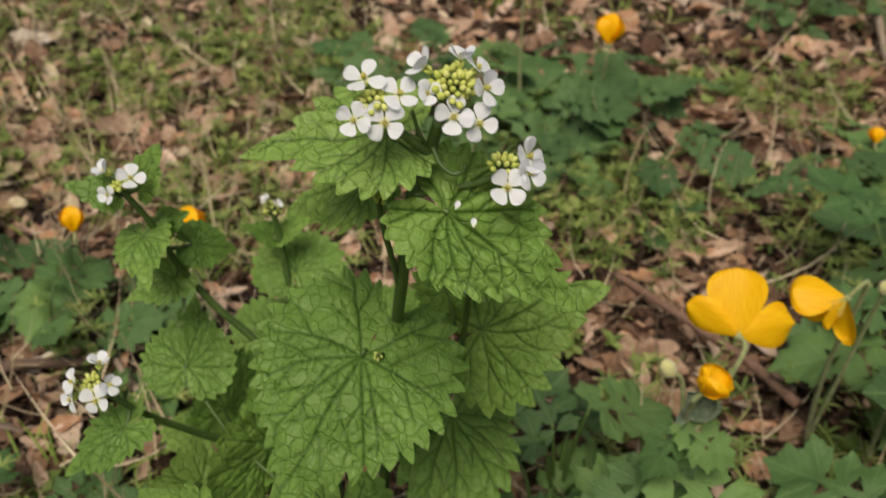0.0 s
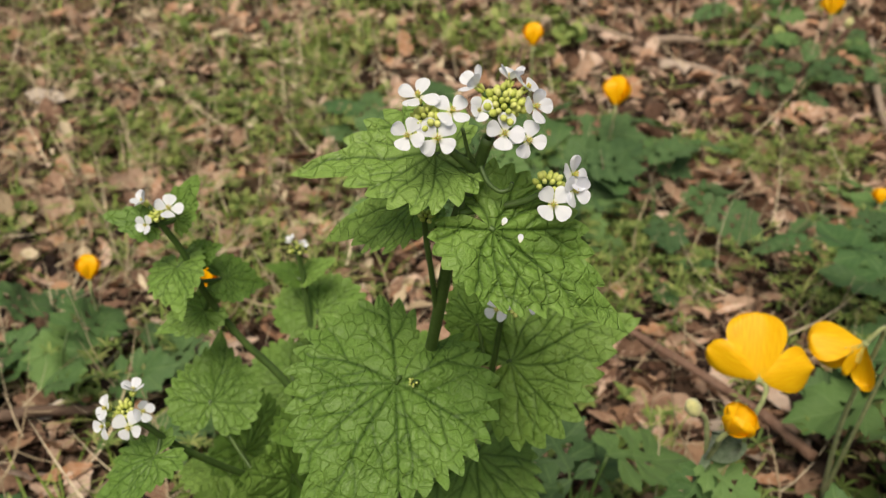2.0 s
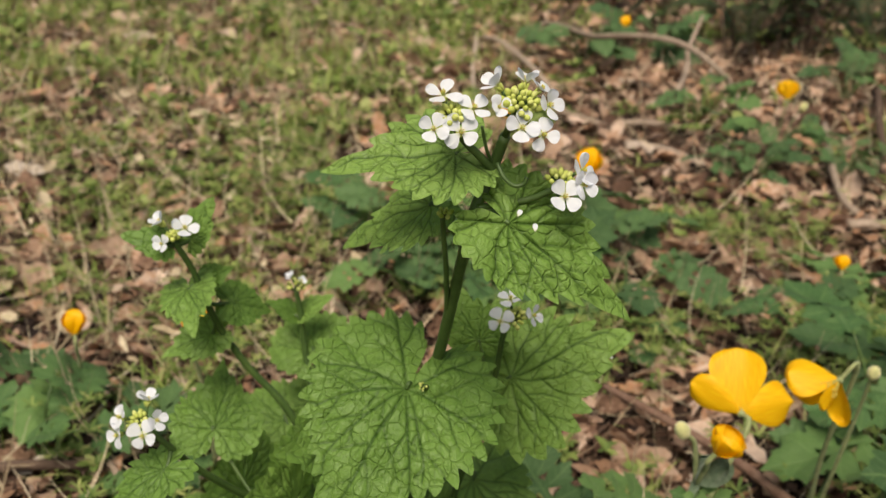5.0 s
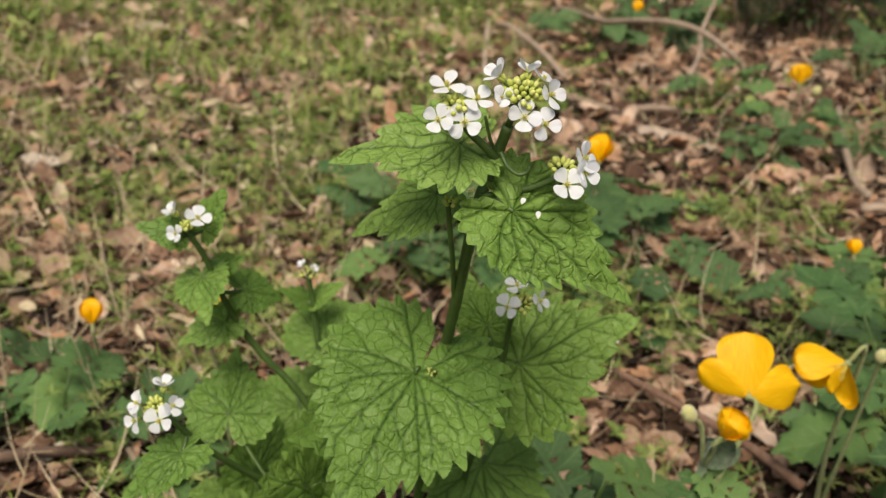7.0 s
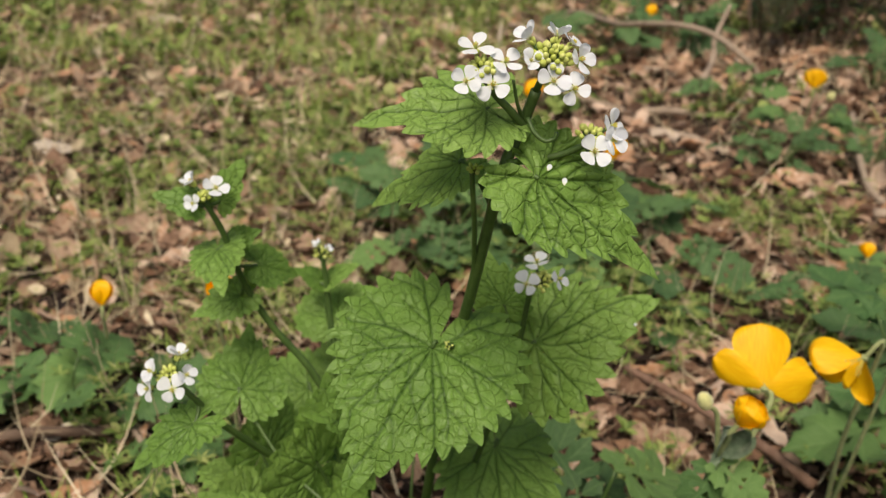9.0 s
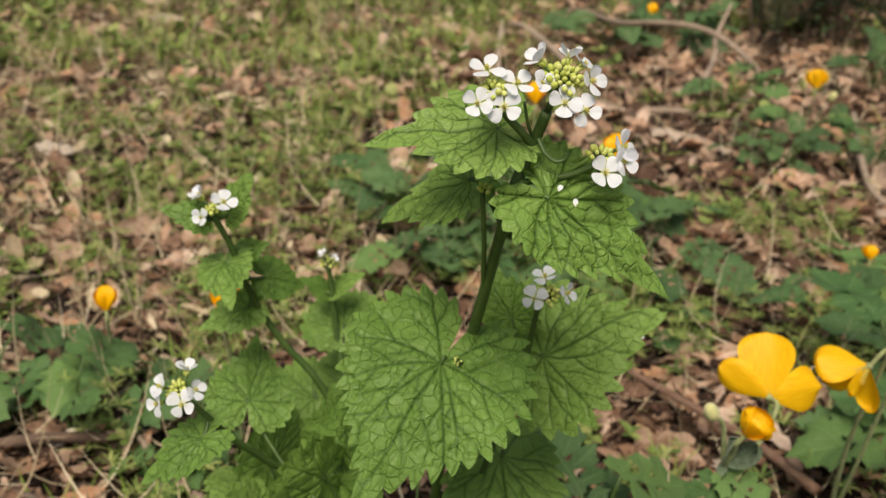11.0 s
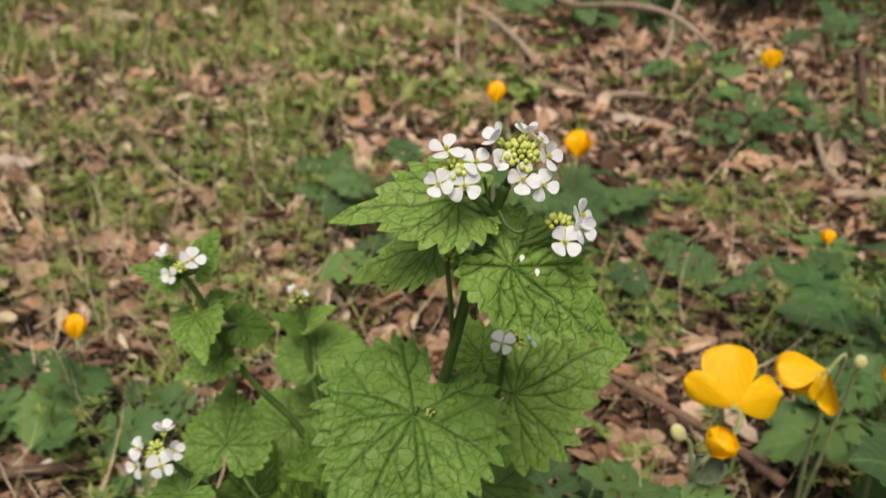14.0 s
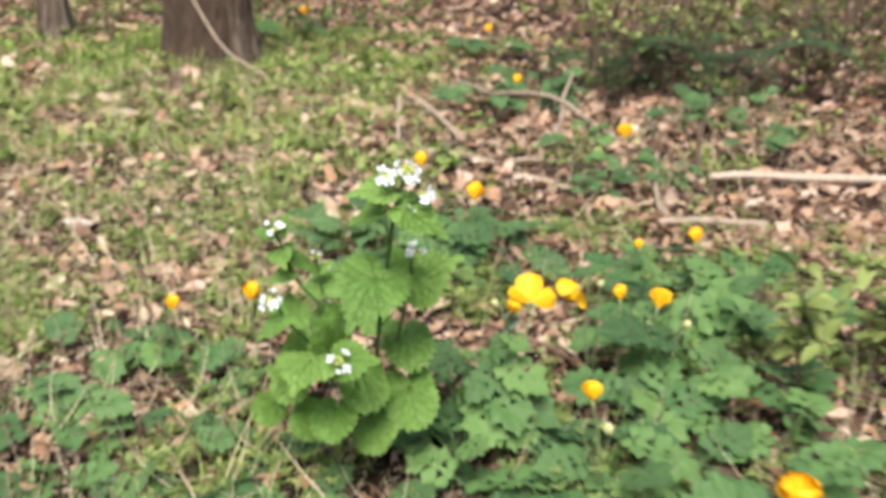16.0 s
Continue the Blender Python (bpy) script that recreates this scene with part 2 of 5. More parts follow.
class Geo:
    """Collects vertices, faces, material slots and leaf coordinates for one mesh."""

    def __init__(self):
        self.v, self.f, self.s, self.uv = [], [], [], []

    def add(self, verts, faces, slot=0, uv=None):
        k = len(self.v)
        self.v += [tuple(p) for p in verts]
        self.f += [tuple(i + k for i in q) for q in faces]
        self.s += [slot] * len(faces)
        self.uv += [tuple(p[:2]) for p in (uv if uv is not None else verts)]
        return self

    def mesh(self, name, *mats):
        me = bpy.data.meshes.new(name)
        me.from_pydata(self.v, [], self.f)
        for mt in mats:
            me.materials.append(mt)
        n = len(me.polygons)
        me.polygons.foreach_set("material_index", np.array(self.s, dtype=np.int32))
        me.polygons.foreach_set("use_smooth", np.ones(n, dtype=bool))
        lay = me.uv_layers.new(name="UVMap")
        idx = np.empty(len(me.loops), dtype=np.int32)
        me.loops.foreach_get("vertex_index", idx)
        lay.data.foreach_set("uv", np.array(self.uv, dtype=np.float32)[idx].ravel())
        me.update()
        return me


def thing(name, at, label, category, group="", kind=""):
    ob = new(name)
    ob.empty_display_size = 0.02
    ob.matrix_basis = Matrix.Translation(at)
    WORLD[ob] = Matrix.Translation(at)
    return tagged(ob, label, category, group, kind)


def part(name, me, parent, m=I4, label=""):
    """A mesh under a thing or a part; m: its pose in the world."""
    ob = new(name, me)
    ob.parent = parent
    ob.matrix_basis = WORLD[parent].inverted() @ m
    WORLD[ob] = m
    return tagged(ob, label)


def solo(name, me, m, label, category, group="", kind=""):
    ob = new(name, me)
    ob.matrix_basis = m
    WORLD[ob] = m
    return tagged(ob, label, category, group, kind)


def frame_of(base, tip, facing):
    """A pose at base whose y axis runs to tip and whose z axis leans to facing."""
    b, y = Vector(base), (Vector(tip) - Vector(base)).normalized()
    f = Vector(facing)
    z = (f - y * f.dot(y)).normalized()
    x = y.cross(z)
    m = Matrix((x, y, z)).transposed().to_4x4()
    m.translation = b
    return m


def aim(at, axis, spin=0.0):
    """A pose at a place whose z axis runs along axis."""
    z = Vector(axis).normalized()
    x = z.cross(UP) if abs(z.z) < 0.92 else Vector((1, 0, 0))
    x = (x - z * x.dot(z)).normalized()
    m = Matrix((x, z.cross(x), z)).transposed().to_4x4()
    m.translation = Vector(at)
    return m @ Matrix.Rotation(spin, 4, "Z")


def spline(pts, steps=6):
    p = [Vector(q) for q in pts]
    p = [p[0] * 2 - p[1]] + p + [p[-1] * 2 - p[-2]]
    out = []
    for i in range(1, len(p) - 2):
        for k in range(steps):
            t = k / steps
            a, b, c, d = p[i - 1:i + 3]
            out.append(0.5 * ((2 * b) + (c - a) * t + (2 * a - 5 * b + 4 * c - d) * t * t + (3 * b - a - 3 * c + d) * t ** 3))
    out.append(p[-2])
    return out


def tube(geo, pts, r0, r1, sides=8, slot=0, steps=6, bumpy=0.0, seed=0):
    c = spline(pts, steps) if len(pts) > 2 else [Vector(pts[0]), (Vector(pts[0]) + Vector(pts[1])) / 2, Vector(pts[1])]
    rnd = random.Random(seed)
    verts, faces = [], []
    side = None
    for i, p in enumerate(c):
        d = (c[min(i + 1, len(c) - 1)] - c[max(i - 1, 0)]).normalized()
        side = d.orthogonal().normalized() if side is None else (side - d * side.dot(d)).normalized()
        other = d.cross(side)
        r = r0 + (r1 - r0) * i / (len(c) - 1)
        for k in range(sides):
            a = 2 * math.pi * k / sides
            rr = r * (1 + bumpy * rnd.uniform(-1, 1))
            verts.append(p + (side * math.cos(a) + other * math.sin(a)) * rr)
    for i in range(len(c) - 1):
        for k in range(sides):
            a, b = i * sides + k, i * sides + (k + 1) % sides
            faces.append((a, b, b + sides, a + sides))
    faces.append(tuple(range(sides))[::-1])
    faces.append(tuple(range(len(verts) - sides, len(verts))))
    return geo.add(verts, faces, slot)


def ball(geo, at, axis, length, width, slot=0, nu=6, nv=5):
    m = aim(at, axis)
    verts, faces = [m @ Vector((0, 0, -length / 2))], []
    for j in range(1, nv):
        a = math.pi * j / nv
        for i in range(nu):
            b = 2 * math.pi * i / nu
            verts.append(m @ Vector((math.sin(a) * math.cos(b) * width / 2, math.sin(a) * math.sin(b) * width / 2, -math.cos(a) * length / 2)))
    verts.append(m @ Vector((0, 0, length / 2)))
    e = len(verts) - 1
    for i in range(nu):
        k = (i + 1) % nu
        faces.append((0, 1 + k, 1 + i))
        faces.append((e, 1 + (nv - 2) * nu + i, 1 + (nv - 2) * nu + k))
        for j in range(nv - 2):
            a = 1 + j * nu
            faces.append((a + i, a + k, a + nu + k, a + nu + i))
    return geo.add(verts, faces, slot)


def polar(geo, radius, a0, a1, rings, segs, lift, slot=0, origin=(0, 0), turn=0.0):
    """A blade spread out from origin: radius(angle from its axis), lift(x, y in the blade) its relief; turn: degrees of its axis."""
    verts, uv, faces = [], [], []
    ct, st = math.cos(radians(turn)), math.sin(radians(turn))
    for i in range(segs + 1):
        a = a0 + (a1 - a0) * i / segs
        r = radius(a)
        for k in range(rings + 1):
            q = r * (k / rings) ** 0.85 if k else 0.0
            x, y = q * math.sin(a), q * math.cos(a)
            uv.append((x, y))
            X, Y = origin[0] + x * ct + y * st, origin[1] - x * st + y * ct
            verts.append((X, Y, lift(X, Y)))
    for i in range(segs):
        for k in range(rings):
            a = i * (rings + 1) + k
            faces.append((a, a + rings + 1, a + rings + 2, a + 1))
    return geo.add(verts, faces, slot, uv)


# ---- leaves ----
CORDATE = ((0, 1.0), (4, 0.87), (10, 0.755), (20, 0.675), (32, 0.635), (45, 0.62), (62, 0.61), (90, 0.60), (120, 0.57), (145, 0.50), (162, 0.42), (173, 0.29), (180, 0.06))
TRIANGLE = ((0, 1.0), (4, 0.905), (9, 0.80), (16, 0.70), (25, 0.625), (36, 0.57), (50, 0.535), (70, 0.52), (92, 0.50), (115, 0.46), (138, 0.40), (158, 0.31), (172, 0.18), (180, 0.04))
TAPER = ((0, 1.0), (2.5, 0.87), (6, 0.75), (11, 0.655), (19, 0.585), (30, 0.545), (48, 0.53), (80, 0.51), (112, 0.465), (138, 0.40), (158, 0.31), (172, 0.18), (180, 0.04))
KIDNEY = ((0, 0.78), (15, 0.775), (35, 0.76), (60, 0.75), (90, 0.72), (120, 0.66), (145, 0.57), (163, 0.47), (174, 0.33), (180, 0.06))


def vein_tree(reach, rnd, fine):
    """Veins of a blade one long: (x, y, x, y, half width, strength); reach(angle): its margin."""
    out = []

    def inside(x, y):
        return math.hypot(x, y) < 0.96 * reach(math.atan2(x, y))

    def near_other(x, y, skip):
        for q in out[:skip]:
            mx, my = (q[0] + q[2]) / 2, (q[1] + q[3]) / 2
            if abs(mx - x) < 0.016 and abs(my - y) < 0.016:
                return True
        return False

    def grow(x, y, th, turn, length, w, strong, level):
        n = max(3, int(length / 0.024))
        step = length / n
        start, path = len(out), []
        for i in range(n):
            th += turn / n + rnd.uniform(-0.07, 0.07)
            nx, ny = x + step * math.sin(th), y + step * math.cos(th)
            if not inside(nx, ny) or (level and i > 1 and near_other(nx, ny, start)):
                break
            f = 1 - 0.5 * i / n
            out.append((x, y, nx, ny, w * f, strong * (1 - 0.15 * i / n)))
            x, y = nx, ny
            path.append((x, y, th, i / n))
        return path

    mains = []
    for a, ln in ((0, 1.0), (30, 0.92), (-30, 0.92), (58, 0.9), (-58, 0.9), (92, 0.9), (-92, 0.9), (132, 0.9), (-132, 0.9)):
        a = radians(a + rnd.uniform(-5, 5) * (a != 0))
        mains.append((grow(0, 0.0, a * 1.1, -a * 0.45 if abs(a) < 2 else a * 0.05, ln * (reach(a * 0.85)), 0.0135 if a == 0 else 0.0120, 1.0, 0), abs(a)))
    side = []
    for path, a in mains:
        gap = rnd.uniform(0.10, 0.15)
        run, flip = 0.0, 1
        for k in range(1, len(path)):
            run += math.hypot(path[k][0] - path[k - 1][0], path[k][1] - path[k - 1][1])
            if run > gap and path[k][3] > 0.2:
                run, flip, gap = 0.0, -flip, rnd.uniform(0.075, 0.12)
                x, y, th, f = path[k]
                side.append(grow(x, y, th + flip * rnd.uniform(0.65, 0.95), -flip * 0.35, rnd.uniform(0.26, 0.40) * (1 - 0.45 * f), 0.0085, 0.85, 1))
    if fine:
        for path in side:
            flip = 1
            for k in range(1, len(path), 2):
                x, y, th, f = path[k]
                flip = -flip
                grow(x, y, th + flip * rnd.uniform(0.8, 1.2), -flip * 0.2, rnd.uniform(0.07, 0.13), 0.0055, 0.42, 2)
    return out


def mustard_leaf(parent, base, tip, facing, shape=CORDATE, wide=1.0, teeth=13, tooth=0.085, arch=0.06, fold=0.10, wave=0.035, seed=0, label="", quilt=1.0):
    """A heart-shaped, coarsely toothed blade from its stalk's end to its tip, sunken along its veins."""
    rnd = random.Random(seed)
    L = (Vector(tip) - Vector(base)).length / shape[0][1]
    xs, ys = [q[0] for q in shape], [q[1] for q in shape]
    ph, side_amp = rnd.uniform(0, 6), [rnd.uniform(0.95, 1.05) for _ in range(2)]
    irregular = [rnd.uniform(0.6, 1.3) for _ in range(2 * teeth + 2)]
    shift = [rnd.uniform(-0.12, 0.12) for _ in range(2 * teeth + 2)]

    def reach(a):
        d = abs(math.degrees(a))
        r = float(np.interp(d, xs, ys)) * side_amp[0 if a < 0 else 1]
        return r * math.hypot(math.sin(a) * wide, math.cos(a))

    def radius(a):
        d = abs(math.degrees(a))
        q = (d / 180) ** 0.85 * teeth
        k = min(int(q), teeth - 1)
        t, e = q - k, k + (teeth if a < 0 else 0)
        top = 0.30 + shift[e]
        saw = t / top if t < top else 1 - ((t - top) / (1 - top)) ** 1.6
        fade = min(1, d / 7) * min(1, (180 - d) / 16)
        return L * reach(a) * (1 + 1.7 * tooth * irregular[e] * (saw - 0.55) * fade)

    big = L > 0.022
    rings = int(min(54, max(14, L / 0.00075)))
    segs = int(min(620, max(20 * teeth, 3.9 * L / 0.00045)) if big else 16 * teeth)
    ang = np.linspace(-math.pi, math.pi, segs + 1)
    rad = np.array([radius(a) for a in ang])
    q = (np.arange(rings + 1) / rings) ** 0.9
    X, Y = (rad[:, None] * q[None] * np.sin(ang)[:, None]).ravel(), (rad[:, None] * q[None] * np.cos(ang)[:, None]).ravel()
    vein, sunk = np.zeros(len(X)), np.zeros(len(X))
    order = np.argsort(X)
    sx, sy = X[order] / L, Y[order] / L
    for x0, y0, x1, y1, w, strong in vein_tree(reach, rnd, big):
        lo, hi = np.searchsorted(sx, (min(x0, x1) - 0.05, max(x0, x1) + 0.05))
        px, py = sx[lo:hi], sy[lo:hi]
        dx, dy = x1 - x0, y1 - y0
        t = np.clip(((px - x0) * dx + (py - y0) * dy) / max(dx * dx + dy * dy, 1e-9), 0, 1)
        d2 = (px - x0 - t * dx) ** 2 + (py - y0 - t * dy) ** 2
        ix = order[lo:hi]
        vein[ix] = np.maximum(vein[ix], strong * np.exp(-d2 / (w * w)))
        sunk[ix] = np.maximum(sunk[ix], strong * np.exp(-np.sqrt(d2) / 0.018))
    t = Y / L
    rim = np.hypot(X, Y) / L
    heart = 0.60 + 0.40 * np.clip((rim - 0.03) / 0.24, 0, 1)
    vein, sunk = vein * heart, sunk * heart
    Z = arch * 4 * t * (1 - t) * L + fold * np.abs(X) - 1.8 * fold * X * X / L
    Z += wave * L * rim * rim * np.sin(np.arctan2(X, Y) * 5 + ph) * 1.6
    Z += L * 0.03 * np.array([noise.noise((x * 140 + ph, y * 140, seed)) for x, y in zip(X, Y)])
    Z -= quilt * 0.021 * L * sunk
    n1 = rings + 1
    i, k = np.meshgrid(np.arange(segs), np.arange(rings), indexing="ij")
    a = (i * n1 + k).ravel()
    g = Geo()
    g.add(np.stack([X, Y, Z], 1).tolist(), np.stack([a, a + n1, a + n1 + 1, a + 1], 1).tolist(), 0, np.stack([X, Y], 1).tolist())
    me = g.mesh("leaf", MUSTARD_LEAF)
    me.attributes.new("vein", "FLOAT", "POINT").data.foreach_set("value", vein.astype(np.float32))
    return part("leaf", me, parent, frame_of(base, tip, facing), label)


def lobed_leaf_mesh(name, seed, mat, lobes=2, L=1.0):
    """A pinnately cut leaf one metre long, to be scaled: an end lobe and pairs of side lobes on a narrow midrib."""
    rnd = random.Random(seed)
    g = Geo()
    ph = rnd.uniform(0, 6)

    def lift(x, y):
        return -0.16 * (y - 0.35) ** 2 + 0.16 * abs(x) - 0.30 * x * x + 0.035 * math.sin(9 * x + 7 * y + ph) + 0.02 * noise.noise((x * 9, y * 9, seed))

    def lobe(at, turn, length, half):
        k, q = rnd.uniform(-0.5, 0.5), rnd.uniform(2.2, 2.8)

        def radius(a):
            t = a / radians(half)
            r = length * max(0.0, 1 - abs(t) ** 2.4) ** 0.55
            r *= 0.93 + 0.075 * math.cos(q * 1.2 * math.pi * t + k) + 0.03 * math.cos(6.3 * math.pi * t + k)
            return max(r, 0.004)
        polar(g, radius, -radians(half), radians(half), 7, 34, lift, 0, at, turn)

    tw = rnd.uniform(-5, 5)
    lobe((0, 0.45), tw, 0.55, 40)
    lobe((0, 0.48), tw + 56, 0.42, 38)
    lobe((0, 0.48), tw - 56, 0.42, 38)
    pairs = [(0.30, 70, 0.44), (0.08, 84, 0.36), (-0.06, 100, 0.25)][:lobes]
    for y, turn, length in pairs:
        for sgn in (-1, 1):
            lobe((0, y + rnd.uniform(-0.02, 0.02)), sgn * (turn + rnd.uniform(-8, 8)), length * rnd.uniform(0.85, 1.12), 39)
    n = 14
    verts = [(s * (0.055 + 0.02 * math.sin(i)), 0.62 * i / n, lift(s * 0.05, 0.62 * i / n) + 0.004) for i in range(n + 1) for s in (-1, 0, 1)]
    faces = [(3 * i + k, 3 * i + k + 1, 3 * i + k + 4, 3 * i + k + 3) for i in range(n) for k in (0, 1)]
    g.add(verts, faces)
    tube(g, [(0, -0.02, lift(0, 0) - 0.008), (0, 0.3, lift(0, 0.3) - 0.008), (0, 0.7, lift(0, 0.7) - 0.006)], 0.014, 0.006, 6)
    g.uv = [(a * 0.075, b * 0.075) for a, b in g.uv]
    return g.mesh(name, mat)


# ---- flowers ----
def petal_grid(g, L, W, m, bend, cup, slot, ns=7, nt=6, notch=0.0, ruffle=0.0, seed=0, claw=1.25, full=0.62):
    """One petal: from the origin along the local y axis, curling by bend towards its z axis."""
    verts, uv, faces = [], [], []
    for i in range(ns + 1):
        s = 1 - (1 - i / ns) ** 1.45
        w = W * (0.16 + 0.84 * math.sin(min(1.0, s / full) * math.pi / 2) ** claw) * math.sqrt(max(0.0, 1 - max(0.0, (s - full + 0.1) / (1.1 - full)) ** 3))
        for k in range(nt + 1):
            t = 2 * k / nt - 1
            y = L * s * (1 - notch * (1 - abs(t)) * s * s)
            x = w * t / 2
            z = L * (bend * s * s) + cup * W * t * t * s + ruffle * L * s * s * math.sin(5 * t + seed * 1.7 + 2 * s)
            verts.append(m @ Vector((x, y, z)))
            uv.append((x, L * s))
    for i in range(ns):
        for k in range(nt):
            a = i * (nt + 1) + k
            faces.append((a, a + 1, a + nt + 2, a + nt + 1))
    g.add(verts, faces, slot, uv)


def mustard_flower_mesh(seed, opening):
    """A four-petalled white cross facing +z, with six stamens and a green cup."""
    rnd = random.Random(seed)
    g = Geo()
    for k in range(4):
        a = math.pi / 2 * k + rnd.uniform(-0.16, 0.16)
        m = Matrix.Rotation(a, 4, "Z") @ Matrix.Rotation(radians(opening + rnd.uniform(-16, 16)), 4, "X") @ Matrix.Translation((0, 0.0004, 0))
        petal_grid(g, 0.0042 * rnd.uniform(0.92, 1.08), 0.0040 * rnd.uniform(0.88, 1.12), m, rnd.uniform(-0.3, 0.05), rnd.uniform(-0.12, 0.12), 0, 10, 8, 0.05, 0.03, seed + k, 1.45, 0.68)
    for k in range(6):
        a = math.pi / 3 * k
        q = Vector((math.cos(a) * 0.0005, math.sin(a) * 0.0005, 0.0011 + rnd.uniform(0, 0.0005)))
        tube(g, [(q.x * 0.5, q.y * 0.5, 0), tuple(q)], 0.00012, 0.0001, 4, 2)
        ball(g, q, (0, 0, 1), 0.0006, 0.0004, 1, 5, 4)
    ball(g, (0, 0, 0.0008), (0, 0, 1), 0.0022, 0.0006, 2, 6, 4)
    for k in range(4):
        a = math.pi / 2 * k + 0.78
        ball(g, (math.cos(a) * 0.0006, math.sin(a) * 0.0006, -0.0009), (math.cos(a) * 0.4, math.sin(a) * 0.4, 1), 0.0024, 0.0009, 2, 5, 4)
    return g.mesh("flower", WHITE, STAMEN, BUD)


MUSTARD_FLOWERS = [mustard_flower_mesh(i, o) for i, o in enumerate((14, 24, 8, 42, 30, 18, 34, 10, 26, 48))]


def flower_cluster(plant, centre, root, buds, size, flowers, label="cluster of white flowers and green buds"):
    """Buds in a dome on the stalk's end, and open flowers (place, facing, scale, kind) round them."""
    rnd = random.Random(int(centre[0] * 1e5) + buds)
    g = Geo()
    c, r = Vector(centre), Vector(root)
    axis = (c - r).normalized()
    flowers = [(Vector(at).lerp(c, 0.12), facing, s, kind) for at, facing, s, kind in flowers]
    m = aim(c - axis * size * 0.45, axis)
    for i in range(buds):
        u = 1 - (i + 0.5) / buds * 1.15
        a = i * 2.39996
        q = math.sqrt(max(0.0, 1 - u * u))
        d = m.to_3x3() @ Vector((math.cos(a) * q, math.sin(a) * q, u * 0.8))
        at = m.translation + d * size * (0.5 + 0.28 * rnd.random())
        s = 0.00178 * (rnd.uniform(0.85, 1.15) - 0.25 * max(0.0, u)) * min(1.0, size / 0.0036)
        ball(g, at, d + axis * 0.5, s * 1.35, s * 0.95, 0, 7, 6)
        tube(g, [m.translation - axis * size * 0.5, at], 0.0003, 0.0003, 4, 1)
    tube(g, [r, c - axis * size * 0.6], 0.0009, 0.0008, 7, 1)
    for at, facing, s, kind in flowers:
        f = Vector(facing).normalized()
        tube(g, [c - axis * size * 1.0, (Vector(at) - f * 0.003 + c - axis * size) / 2 - f * 0.001, Vector(at) - f * 0.0015], 0.0004, 0.0005, 5, 1, 3)
    ob = part("inflorescence", g.mesh("inflorescence", BUD, STEM), plant, I4, label)
    for at, facing, s, kind in flowers:
        part("flower", MUSTARD_FLOWERS[kind], ob, aim(at, facing, rnd.uniform(0.2, 1.4)) @ Matrix.Scale(s * 0.86, 4), "white four-petalled flower")
    return ob


def poppy_petal_mesh(name, opening, mat, seed, L=0.026, W=0.027, bend=0.22, cup=0.14):
    g = Geo()
    petal_grid(g, L, W, Matrix.Rotation(radians(opening), 4, "X"), bend, cup, 0, 12, 10, -0.03, 0.022, seed)
    return g.mesh(name, mat)


PETALS = {
    "spread": [poppy_petal_mesh("petal", 31, YELLOW, i, 0.030, 0.031, 0.16) for i in range(3)],
    "cup": [poppy_petal_mesh("petal", 54, YELLOW, i + 3, 0.027, 0.031, 0.06, 0.24) for i in range(3)],
    "shut": [poppy_petal_mesh("petal", (62, 70, 66)[i], ORANGE, i + 6, (0.023, 0.025, 0.022)[i], 0.029, 0.06, 0.30) for i in range(3)],
}


def poppy_flower(plant, at, axis, size=1.0, kind="spread", spin=0.0, turns=(0, 90, 180, 270), petals=()):
    """Four broad petals round a green ovary with a ring of stamens, on a stalk's end."""
    g = Geo()
    ball(g, (0, 0, 0.0045), (0, 0, 1), 0.010, 0.0042, 0, 8, 6)
    ball(g, (0, 0, 0.0105), (0, 0, 1), 0.0022, 0.0028, 1, 6, 4)
    for k in range(26):
        a, t = k * 2.4, 0.004 + 0.0022 * ((k * 7) % 5) / 5
        q = Vector((math.cos(a) * t, math.sin(a) * t, 0.0065 + 0.0012 * (k % 3)))
        tube(g, [(q.x * 0.25, q.y * 0.25, 0.001), tuple(q)], 0.0002, 0.00016, 4, 1)
        ball(g, q, q, 0.0014, 0.0009, 1, 5, 4)
    ball(g, (0, 0, -0.0006), (0, 0, 1), 0.0034, 0.0044, 0, 8, 5)
    m = aim(at, axis, spin) @ Matrix.Scale(size, 4)
    ob = part("flower", g.mesh("flower", HAIRY, STAMEN), plant, m, "orange-yellow poppy flower")
    for i, a in enumerate(turns):
        a += 45 if kind == "shut" else 0
        up = 0.0004 * (i % 2)
        part("petal", PETALS[kind][i % 3], ob, m @ Matrix.Rotation(radians(a), 4, "Z") @ Matrix.Translation((0, 0.0015, up)))
    for i, (run, inner, length, width, bend, cup) in enumerate(petals):
        g = Geo()
        petal_grid(g, length, width, I4, bend, cup, 0, 14, 14, -0.02, 0.025, i + 3, 1.25, 0.70)
        foot = Vector(at) + Vector(run).normalized() * 0.001
        part("petal", g.mesh("petal", YELLOW), ob, frame_of(foot, foot + Vector(run), inner))
    return ob


# ---- ground ----
def smooth(a, b, x):
    t = np.clip((x - a) / (b - a), 0, 1)
    return t * t * (3 - 2 * t)


